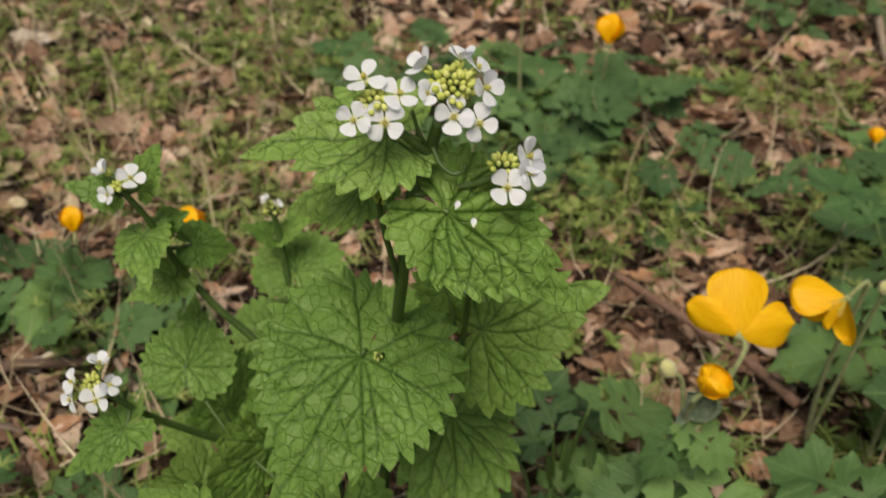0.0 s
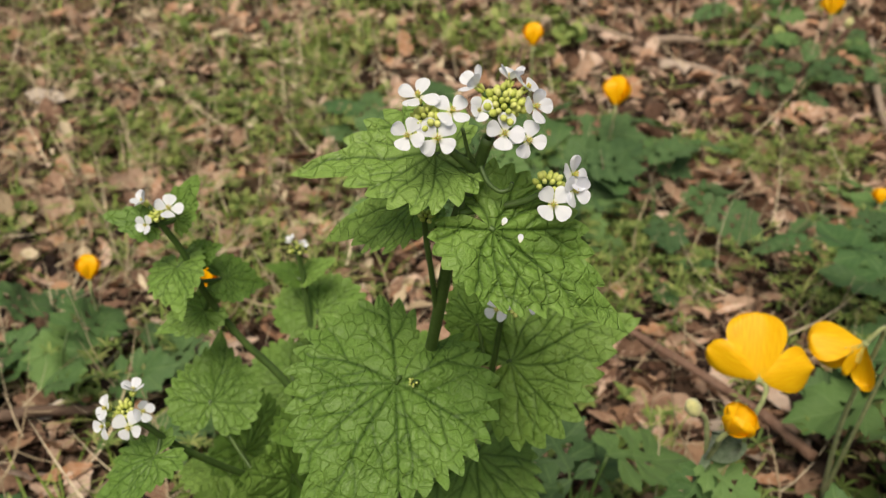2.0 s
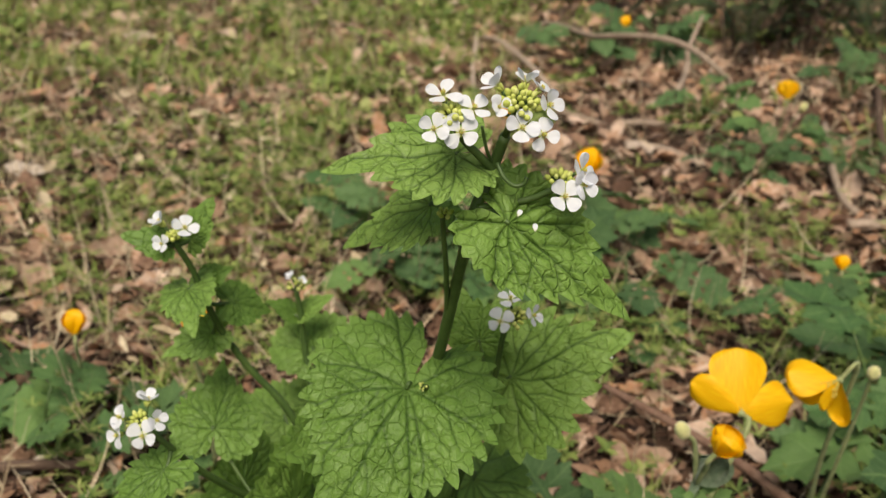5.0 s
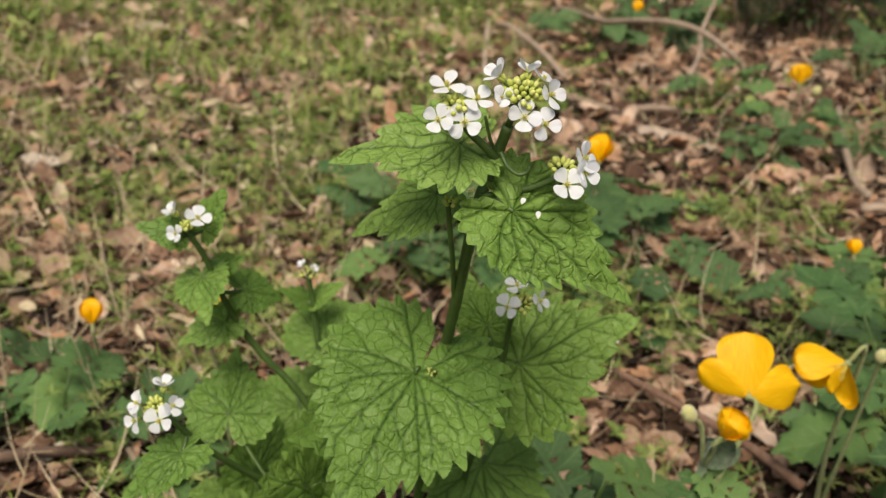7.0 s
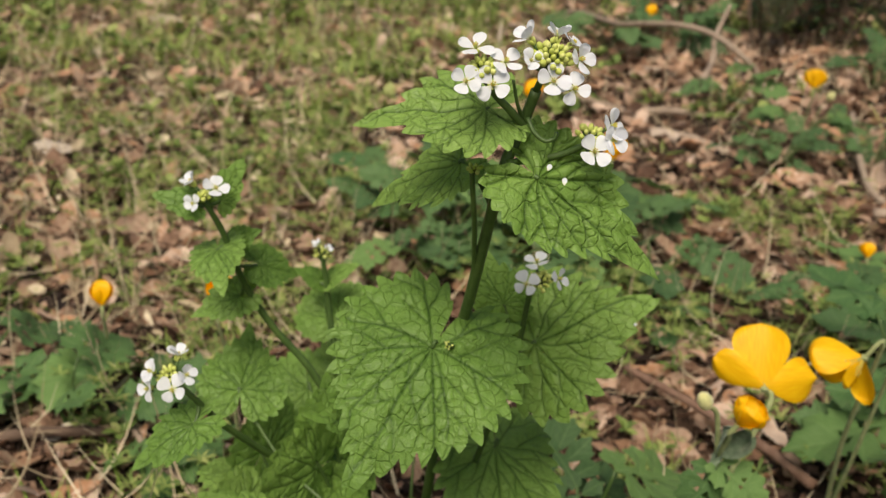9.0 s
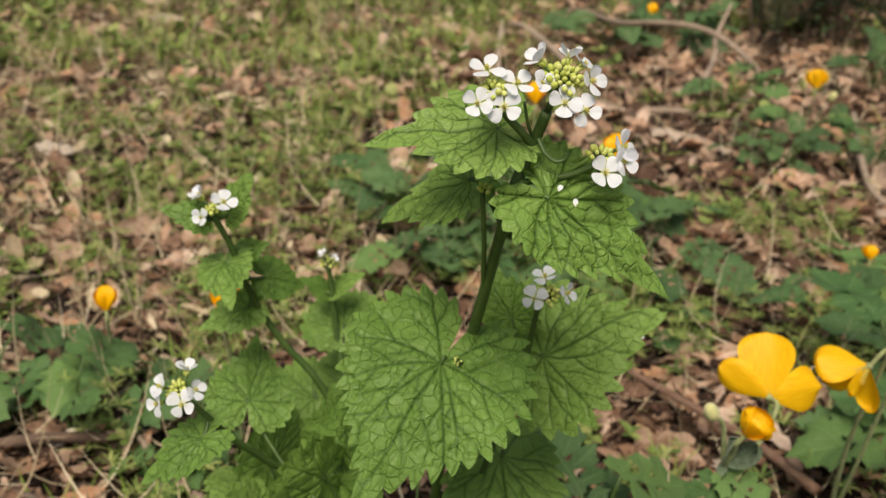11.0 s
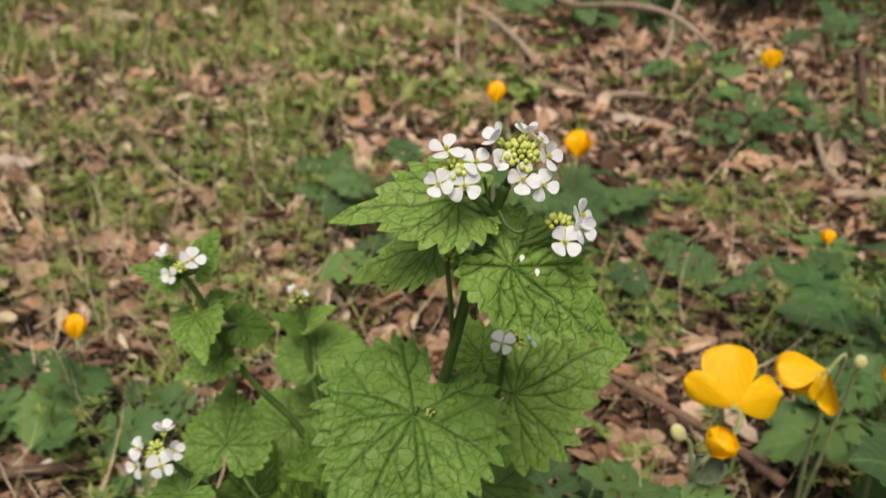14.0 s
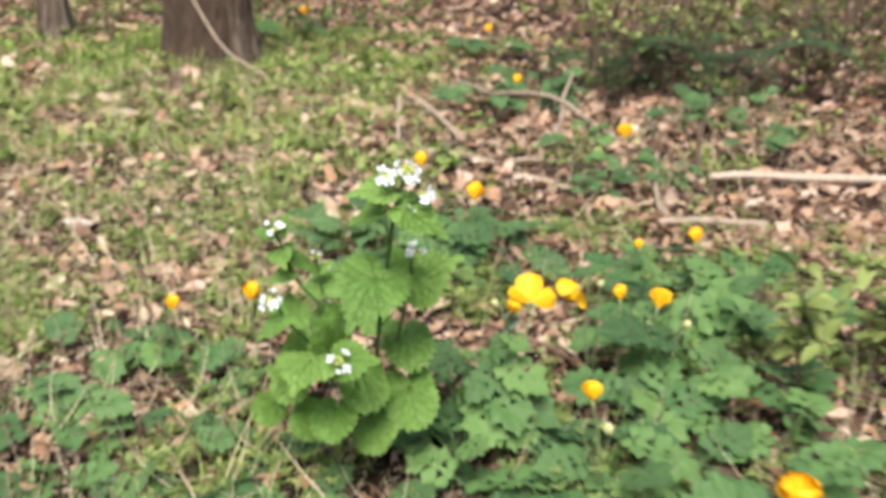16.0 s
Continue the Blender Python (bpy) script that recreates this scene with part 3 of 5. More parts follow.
def ground_z(x, y):
    """Height of the woodland floor: nearly level, rising a little towards the trees."""
    x, y = np.asarray(x, float), np.asarray(y, float)
    z = 0.055 * smooth(1.0, 2.6, y) * smooth(0.5, -0.9, x)
    z = z + 0.006 * np.sin(x * 9.1 + 1.3) * np.cos(y * 7.7 + 0.4) + 0.004 * np.sin(x * 23 + y * 17) + 0.003 * np.cos(x * 41 - y * 37)
    z = z - 0.035 * np.exp(-((x + 0.317) ** 2 + (y - 0.885) ** 2) / 0.032 ** 2)
    far = smooth(4.0, 14.0, np.hypot(x, y))
    return z * (1 - far) + far * 0.25 * np.sin(x * 0.21) * np.cos(y * 0.17)


def axis_lines(a, b, step, reach):
    fine = np.arange(a, b + 1e-6, step)
    lo, hi, d = [], [], step
    p, q = a, b
    while q < reach:
        d *= 1.35
        p, q = p - d, q + d
        lo.append(p)
        hi.append(q)
    return np.array(lo[::-1] + list(fine) + hi)


def build_ground():
    xs, ys = axis_lines(-1.4, 2.2, 0.022, 90.0), axis_lines(-0.7, 4.2, 0.022, 90.0)
    X, Y = np.meshgrid(xs, ys)
    verts = np.stack([X.ravel(), Y.ravel(), ground_z(X, Y).ravel()], 1)
    nx, ny = len(xs), len(ys)
    i, j = np.meshgrid(np.arange(nx - 1), np.arange(ny - 1))
    a = (j * nx + i).ravel()
    me = bpy.data.meshes.new("ground")
    me.from_pydata(verts.tolist(), [], np.stack([a, a + 1, a + nx + 1, a + nx], 1).tolist())
    me.polygons.foreach_set("use_smooth", np.ones(len(me.polygons), dtype=bool))
    me.materials.append(SOIL)
    return solo("ground", me, I4, "dark woodland soil under brown leaf litter", "ground", kind="structure")


build_ground()
RNG = np.random.default_rng(7)


def euler_many(rx, ry, rz):
    cx, sx, cy, sy, cz, sz = np.cos(rx), np.sin(rx), np.cos(ry), np.sin(ry), np.cos(rz), np.sin(rz)
    m = np.empty((len(rx), 3, 3))
    m[:, 0] = np.stack([cz * cy, cz * sy * sx - sz * cx, cz * sy * cx + sz * sx], 1)
    m[:, 1] = np.stack([sz * cy, sz * sy * sx + cz * cx, sz * sy * cx - cz * sx], 1)
    m[:, 2] = np.stack([-sy, cy * sx, cy * cx], 1)
    return m


def strewn(name, jobs, mat, label, category):
    """One object of many small loose pieces; jobs: (template vertices, faces, turns, sizes, places)."""
    V, F, k = [], [], 0
    for tv, tf, rot, size, at in jobs:
        tv = np.asarray(tv, float)
        v = np.einsum("nij,kj->nki", rot, tv) * size[:, None, None] + at[:, None, :]
        n = len(at)
        f = np.asarray(tf)[None] + (np.arange(n) * len(tv))[:, None, None] + k
        V.append(v.reshape(-1, 3))
        F.append(f.reshape(-1, f.shape[-1]))
        k += n * len(tv)
    me = bpy.data.meshes.new(name)
    me.from_pydata(np.concatenate(V).tolist(), [], np.concatenate(F).tolist())
    me.polygons.foreach_set("use_smooth", np.ones(len(me.polygons), dtype=bool))
    me.materials.append(mat)
    return solo(name, me, I4, label, category, kind="stuff")


def blade_template(n, width, curl, fold, seed, jag=0.0):
    """A small leaf of 2 n faces, one long, pointed at both ends."""
    r = np.random.default_rng(seed)
    v, f = [], []
    for i in range(n + 1):
        s = i / n
        w = width * (math.sin(math.pi * min(0.97, 0.04 + s * 0.93)) ** 0.75) * (1 + jag * r.uniform(-1, 1))
        z = curl * (s - 0.5) ** 2 + 0.03 * r.uniform(-1, 1) * (jag > 0)
        for t in (-1, 0, 1):
            v.append((t * w / 2, s - 0.5, z + fold * abs(t) * w + 0.06 * jag * r.uniform(-1, 1)))
    for i in range(n):
        for k in (0, 1):
            a = 3 * i + k
            f.append((a, a + 1, a + 4, a + 3))
    return v, f


def value_noise(x, y, scale, seed):
    out = np.zeros(len(x))
    for i in range(len(x)):
        out[i] = noise.noise((x[i] * scale + seed * 3.1, y[i] * scale - seed * 1.7, seed * 0.37))
    return out


def spots(n, x0, x1, y0, y1, density, near=1.0):
    """Random places, thinned out by density(x, y) from 0 to 1."""
    x, y = RNG.uniform(x0, x1, n), y0 + (y1 - y0) * RNG.uniform(0, 1, n) ** near
    w, h = x1 - x0, y1 - y0
    rim = smooth(x0, x0 + 0.12 * w, x) * smooth(x1, x1 - 0.12 * w, x) * smooth(y1, y1 - 0.12 * h, y) * smooth(y0, y0 + 0.06 * h, y)
    keep = RNG.uniform(0, 1, n) < density(x, y) * rim
    return x[keep], y[keep]


def bare_soil(x, y):
    """Two dark hollows with little on them, beside the garlic mustard."""
    return np.clip(np.exp(-((x + 0.19) / 0.11) ** 2 - ((y - 0.43) / 0.09) ** 2) + np.exp(-((x - 0.20) / 0.08) ** 2 - ((y - 0.47) / 0.13) ** 2) + 0.7 * np.exp(-((x - 0.0) / 0.12) ** 2 - ((y - 0.46) / 0.12) ** 2), 0, 1)


def greenness(x, y):
    """How much low green there is: most by the trees, little on the bare strip of litter."""
    n = value_noise(x, y, 5.5, 3) * 0.75 + value_noise(x, y, 17.0, 5) * 0.4
    lawn = 0.6 * smooth(1.15, 1.6, y) * smooth(0.16, -0.06, x - 0.1 * (y - 1.5)) * smooth(3.6, 2.9, y)
    bare = smooth(0.10, 0.24, x) * smooth(1.02, 1.18, y) * smooth(2.2, 1.7, y) + smooth(0.32, 0.5, x) * smooth(0.62, 0.85, y) * smooth(2.1, 1.7, y) + smooth(0.15, 0.4, x - 0.05 * y) * smooth(2.0, 2.4, y) * smooth(1.6, 1.0, x)
    patch = smooth(-0.30, -0.42, x) * smooth(1.75, 1.45, y) * smooth(0.6, 0.8, y)
    return np.clip(0.40 + 2.3 * n + 0.10 * smooth(0.0, -0.2, x) + 0.42 * lawn - 0.75 * np.clip(bare, 0, 1) - 0.08 * patch - 0.9 * bare_soil(x, y), 0.0, 1)


def at_ground(x, y, lift):
    return np.stack([x, y, ground_z(x, y) + lift], 1)


def outside(x, y):
    """1 away from the middle of the place, 0 in it."""
    return 1 - smooth(-2.0, -1.5, x) * smooth(2.5, 1.9, x) * smooth(-0.9, -0.4, y) * smooth(5.2, 4.6, y)


def build_litter():
    jobs = []
    for i, (w, c, f, j) in enumerate(((0.55, 0.45, 0.15, 0.22), (0.42, -0.4, 0.3, 0.25), (0.65, 0.3, -0.2, 0.3), (0.3, 0.6, 0.35, 0.2), (0.5, -0.55, -0.1, 0.35), (0.22, 0.3, 0.5, 0.25))):
        tv, tf = blade_template(7, w, c, f, i, j * 1.35)
        for n, area, sizes in ((3900, (-0.9, 1.0, -0.45, 1.05), (0.006, 0.032)), (2500, (-1.5, 1.9, 0.65, 2.3), (0.012, 0.048)), (2600, (-2.6, 3.6, 1.5, 6.0), (0.024, 0.062)), (2600, (-5.0, 6.0, -3.0, 9.0), (0.045, 0.10))):
            wide = sizes[1] > 0.08
            x, y = spots(n, *area, lambda a, b: (1.0 - 0.55 * greenness(a, b)) * (outside(a, b) if wide else 1.0))
            k = len(x)
            rot = euler_many(RNG.normal(0, 0.5, k), RNG.normal(0, 0.5, k), RNG.uniform(0, 6.3, k))
            s = RNG.uniform(0, 1, k) ** 1.7 * (sizes[1] - sizes[0]) + sizes[0]
            jobs.append((tv, tf, rot, s, at_ground(x, y, 0.003 + 0.20 * s)))
    strewn("leaf_litter", jobs, LITTER, "curled brown and tan dead leaves covering the ground", "leaf litter")
    # crumbs between the leaves, coloured dark to stand for shade in the gaps
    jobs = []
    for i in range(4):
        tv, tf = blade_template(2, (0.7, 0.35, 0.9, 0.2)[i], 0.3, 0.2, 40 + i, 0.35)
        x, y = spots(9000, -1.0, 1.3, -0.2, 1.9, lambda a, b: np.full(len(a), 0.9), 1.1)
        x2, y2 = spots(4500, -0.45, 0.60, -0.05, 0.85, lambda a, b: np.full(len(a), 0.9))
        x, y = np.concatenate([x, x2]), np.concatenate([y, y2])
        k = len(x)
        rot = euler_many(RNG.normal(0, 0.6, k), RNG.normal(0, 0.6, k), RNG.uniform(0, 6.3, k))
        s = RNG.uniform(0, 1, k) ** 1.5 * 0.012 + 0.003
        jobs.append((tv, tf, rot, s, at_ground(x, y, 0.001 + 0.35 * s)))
    strewn("leaf_crumbs", jobs, SHADED_CRUMBS, "broken brown leaf crumbs between the dead leaves, darkened for gap shade", "leaf litter")


def clumps(x, y, per, spread):
    """Each place becomes a clump of so many; also gives which way and how far each lies from its middle."""
    n = RNG.integers(per[0], per[1], len(x))
    X, Y = np.repeat(x, n), np.repeat(y, n)
    dx, dy = RNG.normal(0, spread, len(X)), RNG.normal(0, spread, len(X))
    return X + dx, Y + dy, np.arctan2(dy, dx), np.hypot(dx, dy) / spread


def build_weeds():
    jobs = []
    for i, (w, c, f) in enumerate(((0.62, -0.35, 0.2), (0.5, -0.2, 0.3), (0.8, -0.3, 0.1))):
        tv, tf = blade_template(3, w, c, f, 60 + i, 0.08)
        tv = np.array(tv) + (0, 0.55, 0)
        for n, area, sizes, per, spread in ((440, (-0.85, 1.1, -0.35, 1.6), (0.006, 0.013), (3, 10), 0.020), (520, (-2.2, 2.8, 1.2, 5.0), (0.010, 0.026), (3, 9), 0.05), (1500, (-5.0, 6.0, -3.0, 9.0), (0.02, 0.05), (1, 2), 0.03)):
            wide = sizes[1] > 0.03
            x, y = spots(n, *area, lambda a, b: np.clip(greenness(a, b) - 0.10, 0, 1) * (outside(a, b) if wide else 1.0))
            x, y, way, far = clumps(x, y, per, spread)
            k = len(x)
            rise = RNG.uniform(0.003, 0.024, k) * (1 if sizes[1] < 0.02 else 1.7)
            for leaf in range(6):
                a = leaf * 1.05 + RNG.uniform(0, 0.7, k) + x * 91
                rot = euler_many(RNG.uniform(0.0, 0.9, k), RNG.normal(0, 0.3, k), a)
                jobs.append((tv, tf, rot, RNG.uniform(*sizes, k), at_ground(x, y, rise)))
    tv, tf = blade_template(3, 0.2, -0.4, 0.2, 66, 0.05)
    tv = np.array(tv) + (0, 0.5, 0)
    x, y = spots(2300, -0.7, 0.9, -0.2, 1.3, lambda a, b: np.clip(greenness(a, b) * 1.1 - 0.1 + 0.25 * smooth(0.05, 0.2, a) * smooth(1.1, 0.9, b), 0, 1))
    k = len(x)
    for tier in range(4):
        dx, dy = RNG.normal(0, 0.006, k) * tier, RNG.normal(0, 0.006, k) * tier
        for leaf in range(7):
            rot = euler_many(np.full(k, 0.25) + RNG.normal(0, 0.15, k), RNG.normal(0, 0.1, k), leaf * 0.9 + tier * 0.4 + x * 77)
            jobs.append((tv, tf, rot, RNG.uniform(0.010, 0.016, k) * (1 - 0.13 * tier), at_ground(x + dx, y + dy, 0.008 + 0.012 * tier)))
    strewn("ground_weeds", jobs, WEED, "low small-leaved green weeds growing through dead leaves", "weeds")


def build_grass():
    def strip(bend):
        v, f = [], []
        for i in range(5):
            s = i / 4
            w = 0.024 * (1 - s) ** 0.6 + 0.002
            v += [(-w, bend * s * s, s * (1 - 0.25 * bend * s)), (w, bend * s * s, s * (1 - 0.25 * bend * s))]
        return v, [(2 * i, 2 * i + 1, 2 * i + 3, 2 * i + 2) for i in range(4)]
    lawn = lambda a, b: np.clip(greenness(a, b) * 1.35 - 0.42, 0.03, 1)
    green, dry = [], []
    for i, bend in enumerate((0.2, 0.55, 1.0)):
        tv, tf = strip(bend)
        for n, area, sizes, per, spread in ((1500, (-0.9, 0.9, -0.35, 1.5), (0.012, 0.042), (6, 26), 0.009), (1700, (-1.9, 1.4, 1.1, 3.8), (0.022, 0.070), (8, 30), 0.020)):
            x, y = spots(n, *area, lawn)
            x, y, way, far = clumps(x, y, per, spread)
            k = len(x)
            lean = np.clip(0.12 + 0.22 * far, 0, 0.9) + RNG.normal(0, 0.12, k)
            rot = euler_many(-lean, RNG.normal(0, 0.15, k), way - 1.57 + RNG.normal(0, 0.5, k))
            green.append((tv, tf, rot, RNG.uniform(*sizes, k), at_ground(x, y, -0.001)))
        x, y = spots(6500, -1.0, 1.3, -0.3, 2.5, lambda a, b: (0.35 + 0.6 * smooth(0.05, -0.2, a)) * (1 - 0.3 * bare_soil(a, b)))
        k = len(x)
        rot = euler_many(RNG.normal(1.35, 0.2, k), RNG.normal(0, 0.3, k), RNG.uniform(0, 6.3, k))
        tw = np.array(tv) * (0.45, 1, 1)
        xn, yn = spots(650, -0.45, 0.60, 0.0, 0.9, lambda a, b: np.full(len(a), 0.8))
        kn = len(xn)
        rot_n = euler_many(RNG.normal(1.4, 0.2, kn), RNG.normal(0, 0.3, kn), RNG.uniform(0, 6.3, kn))
        dry.append((tw, tf, rot_n, RNG.uniform(0.012, 0.06, kn), at_ground(xn, yn, RNG.uniform(0.004, 0.014, kn))))
        dry.append((tw, tf, rot, RNG.uniform(0.02, 0.085, k), at_ground(x, y, RNG.uniform(0.004, 0.02, k))))
    for i, (w, c) in enumerate(((0.35, 0.5), (0.22, -0.4), (0.5, 0.3))):
        tv, tf = blade_template(5, w, c, 0.3, 80 + i, 0.35)
        x, y = spots(550, -0.75, 0.10, 0.35, 1.7, lambda a, b: (1 - 0.5 * greenness(a, b)) * (1 - 0.8 * bare_soil(a, b)))
        k = len(x)
        rot = euler_many(RNG.normal(0, 0.45, k), RNG.normal(0, 0.45, k), RNG.uniform(0, 6.3, k))
        s = RNG.uniform(0, 1, k) ** 1.8 * 0.024 + 0.007
        dry.append((tv, tf, rot, s, at_ground(x, y, 0.005 + 0.28 * s)))
    strewn("grass", green, GRASS, "short thin green grass in loose tufts", "grass")
    strewn("dry_grass_stalks", dry, STRAW, "pale dry grass stalks lying on the litter", "dry grass")


build_litter()
build_weeds()
build_grass()

# ---- garlic mustard ----
mustard = thing("garlic_mustard_plant", (-0.005, 0.29, 0.0), "tall flowering garlic mustard with toothed heart-shaped green leaves", "wildflower")


def stem(pts, r0, r1, name="stem"):
    g = Geo()
    tube(g, pts, r0, r1, 10, 0, 7, 0.04, len(pts))
    return part(name, g.mesh(name, STEM), mustard)


stem([(-0.005, 0.29, -0.01), (0.0, 0.285, 0.07), (0.005, 0.268, 0.14), (0.0095, 0.245, 0.195), (0.0135, 0.224, 0.233), (0.0165, 0.206, 0.264), (0.018, 0.196, 0.2805), (0.0222, 0.1980, 0.2918), (0.0246, 0.1940, 0.3019)], 0.0022, 0.0014)
stem([(-0.009, 0.288, -0.01), (-0.015, 0.288, 0.06), (-0.026, 0.286, 0.124), (-0.0415, 0.285, 0.164), (-0.0576, 0.284, 0.1866), (-0.0673, 0.281, 0.2066), (-0.0722, 0.275, 0.228), (-0.0768, 0.269, 0.2425)], 0.0019, 0.0010)
stem([(-0.010, 0.285, 0.0), (-0.022, 0.280, 0.085), (-0.0435, 0.266, 0.131), (-0.0565, 0.250, 0.1545), (-0.0672, 0.238, 0.1735), (-0.0725, 0.230, 0.187), (-0.0790, 0.227, 0.197)], 0.0017, 0.0009)
stem([(0.0, 0.286, 0.04), (0.020, 0.272, 0.13), (0.0300, 0.255, 0.185), (0.0325, 0.250, 0.2031), (0.0341, 0.247, 0.2217), (0.037, 0.245, 0.2285)], 0.0014, 0.0008)
stem([(-0.012, 0.292, 0.0), (-0.03, 0.325, 0.10), (-0.0420, 0.345, 0.150), (-0.0450, 0.348, 0.176), (-0.0467, 0.348, 0.188)], 0.0020, 0.0011)
stem([(-0.006, 0.28, 0.02), (-0.012, 0.235, 0.105), (-0.022, 0.195, 0.150), (-0.0283, 0.179, 0.166)], 0.0014, 0.0008)
stem([(0.0140, 0.221, 0.238), (0.0125, 0.207, 0.2600), (0.0115, 0.2015, 0.2700), (0.0106, 0.200, 0.2790)], 0.0008, 0.0007, "side_shoot")
stem([(0.0186, 0.194, 0.2835), (0.0258, 0.1964, 0.2840), (0.0323, 0.1956, 0.2858), (0.0376, 0.1940, 0.2889)], 0.0009, 0.0008, "side_shoot")
stem([(0.0224, 0.1970, 0.2924), (0.0189, 0.1945, 0.2966), (0.0154, 0.1930, 0.3002), (0.0124, 0.1910, 0.3044)], 0.0011, 0.0009, "side_shoot")
stem([(0.0232, 0.1950, 0.2949), (0.0249, 0.1930, 0.2919), (0.0274, 0.1920, 0.2902), (0.0296, 0.1918, 0.2908), (0.0302, 0.1918, 0.2924)], 0.0006, 0.0005, "seed_pod")
stem([(0.0224, 0.1970, 0.2939), (0.0204, 0.1940, 0.2984), (0.0189, 0.1930, 0.3044)], 0.0005, 0.0004, "seed_pod")

# (stalk's end, tip, facing, shape, width, teeth, tooth, arch, fold, wave, where its stalk begins)
LEAF_COUNT = iter(range(100))


def stalked_leaf(b, tip, face, shape, wide, teeth, tooth, arch, fold, wave, root, quilt=1.0):
    lf = mustard_leaf(mustard, b, tip, face, shape, wide, teeth, tooth, arch, fold, wave, next(LEAF_COUNT), "", quilt)
    g = Geo()
    b, root = Vector(b), Vector(root)
    d = (b - root).length
    back = (b - Vector(tip)).normalized() * min(0.006, d * 0.3)
    tube(g, [root, root.lerp(b, 0.5) + Vector((0, 0.0, -0.08 * d)) + back * 0.5, b + back * 0.4 - Vector(face).normalized() * 0.0012, b - Vector(face).normalized() * 0.0006], 0.0008, 0.0006, 7, 0, 5)
    part("leaf_stalk", g.mesh("leaf_stalk", STEM), lf)


stalked_leaf((0.0130, 0.1990, 0.2960), (-0.0205, 0.1980, 0.2915), (0.0, -0.55, 0.83), TAPER, 0.84, 10, 0.10, 0.03, 0.1, 0.03, (0.0215, 0.1975, 0.287))
stalked_leaf((0.0076, 0.2127, 0.2775), (-0.0157, 0.2265, 0.2579), (-0.058, -0.479, 0.866), TAPER, 0.76, 10, 0.10, 0.05, 0.1, 0.04, (0.0165, 0.204, 0.268))
stalked_leaf((0.0268, 0.1910, 0.2810), (0.0600, 0.1860, 0.2560), (0.15, -0.74, 0.65), TAPER, 0.74, 13, 0.085, 0.04, -0.06, 0.04, (0.0185, 0.198, 0.2785), 2.0)
stalked_leaf((0.0025, 0.2188, 0.2167), (-0.022, 0.1931, 0.1796), (-0.027, -0.719, 0.674), CORDATE, 0.95, 17, 0.09, 0.1, 0.05, 0.035, (0.0095, 0.245, 0.197))
stalked_leaf((0.0384, 0.2524, 0.201), (0.0792, 0.2500, 0.2205), (0.0, -0.60, 0.72), TRIANGLE, 1.24, 12, 0.1, 0.05, 0.05, 0.03, (0.005, 0.268, 0.15))
stalked_leaf((0.0265, 0.2546, 0.2146), (0.0192, 0.2608, 0.2316), (-0.207, -0.675, 0.68), CORDATE, 0.81, 9, 0.11, 0.05, 0.08, 0.03, (0.03, 0.253, 0.2))
stalked_leaf((0.0297, 0.277, 0.1401), (0.0293, 0.2452, 0.1197), (0.103, -0.555, 0.904), KIDNEY, 0.64, 13, 0.09, 0.08, 0.05, 0.04, (0.002, 0.283, 0.07))
stalked_leaf((-0.0697, 0.2789, 0.1619), (-0.071, 0.3045, 0.1765), (0.178, -0.643, 0.659), CORDATE, 0.98, 13, 0.07, 0.03, 0.08, 0.03, (-0.034, 0.252, 0.13))
stalked_leaf((-0.0739, 0.2246, 0.182), (-0.0916, 0.2183, 0.1682), (-0.209, -0.454, 0.866), CORDATE, 0.66, 10, 0.12, 0.06, 0.08, 0.03, (-0.0725, 0.231, 0.186))
stalked_leaf((-0.0742, 0.2732, 0.2226), (-0.0678, 0.253, 0.2125), (-0.111, -0.699, 0.697), CORDATE, 0.73, 10, 0.09, 0.08, 0.22, 0.03, (-0.0712, 0.276, 0.223))
stalked_leaf((-0.0613, 0.2867, 0.2111), (-0.049, 0.2958, 0.203), (0.098, -0.637, 0.739), CORDATE, 0.86, 9, 0.07, 0.05, 0.08, 0.03, (-0.0693, 0.279, 0.214))
stalked_leaf((-0.0695, 0.2809, 0.2005), (-0.086, 0.277, 0.193), (0.244, -0.538, 0.808), CORDATE, 0.74, 9, 0.08, 0.05, 0.08, 0.03, (-0.0673, 0.281, 0.2066))
stalked_leaf((-0.0692, 0.2814, 0.2225), (-0.0596, 0.2808, 0.2277), (0.183, -0.692, 0.696), CORDATE, 0.84, 8, 0.08, 0.05, 0.1, 0.03, (-0.0712, 0.277, 0.223))
stalked_leaf((-0.0722, 0.2728, 0.2416), (-0.0631, 0.2743, 0.2562), (0.063, -0.755, 0.662), TRIANGLE, 0.7, 7, 0.1, 0.05, 0.1, 0.03, (-0.0765, 0.27, 0.241))
stalked_leaf((-0.08, 0.2696, 0.2407), (-0.094, 0.2688, 0.2437), (-0.105, -0.647, 0.749), TRIANGLE, 0.87, 7, 0.1, 0.05, 0.1, 0.03, (-0.0765, 0.27, 0.24))
stalked_leaf((-0.0399, 0.3497, 0.1576), (-0.0406, 0.3662, 0.1664), (-0.089, -0.679, 0.771), KIDNEY, 1.24, 12, 0.06, 0.04, 0.08, 0.03, (-0.03, 0.325, 0.1))
stalked_leaf((-0.0436, 0.3497, 0.1766), (-0.0296, 0.3486, 0.1849), (-0.019, -0.392, 0.912), TRIANGLE, 0.81, 7, 0.08, 0.05, 0.08, 0.03, (-0.0452, 0.348, 0.174))
stalked_leaf((-0.0489, 0.3486, 0.1765), (-0.06, 0.3452, 0.1828), (0.003, -0.513, 0.858), TRIANGLE, 0.88, 7, 0.08, 0.05, 0.08, 0.03, (-0.0452, 0.348, 0.174))
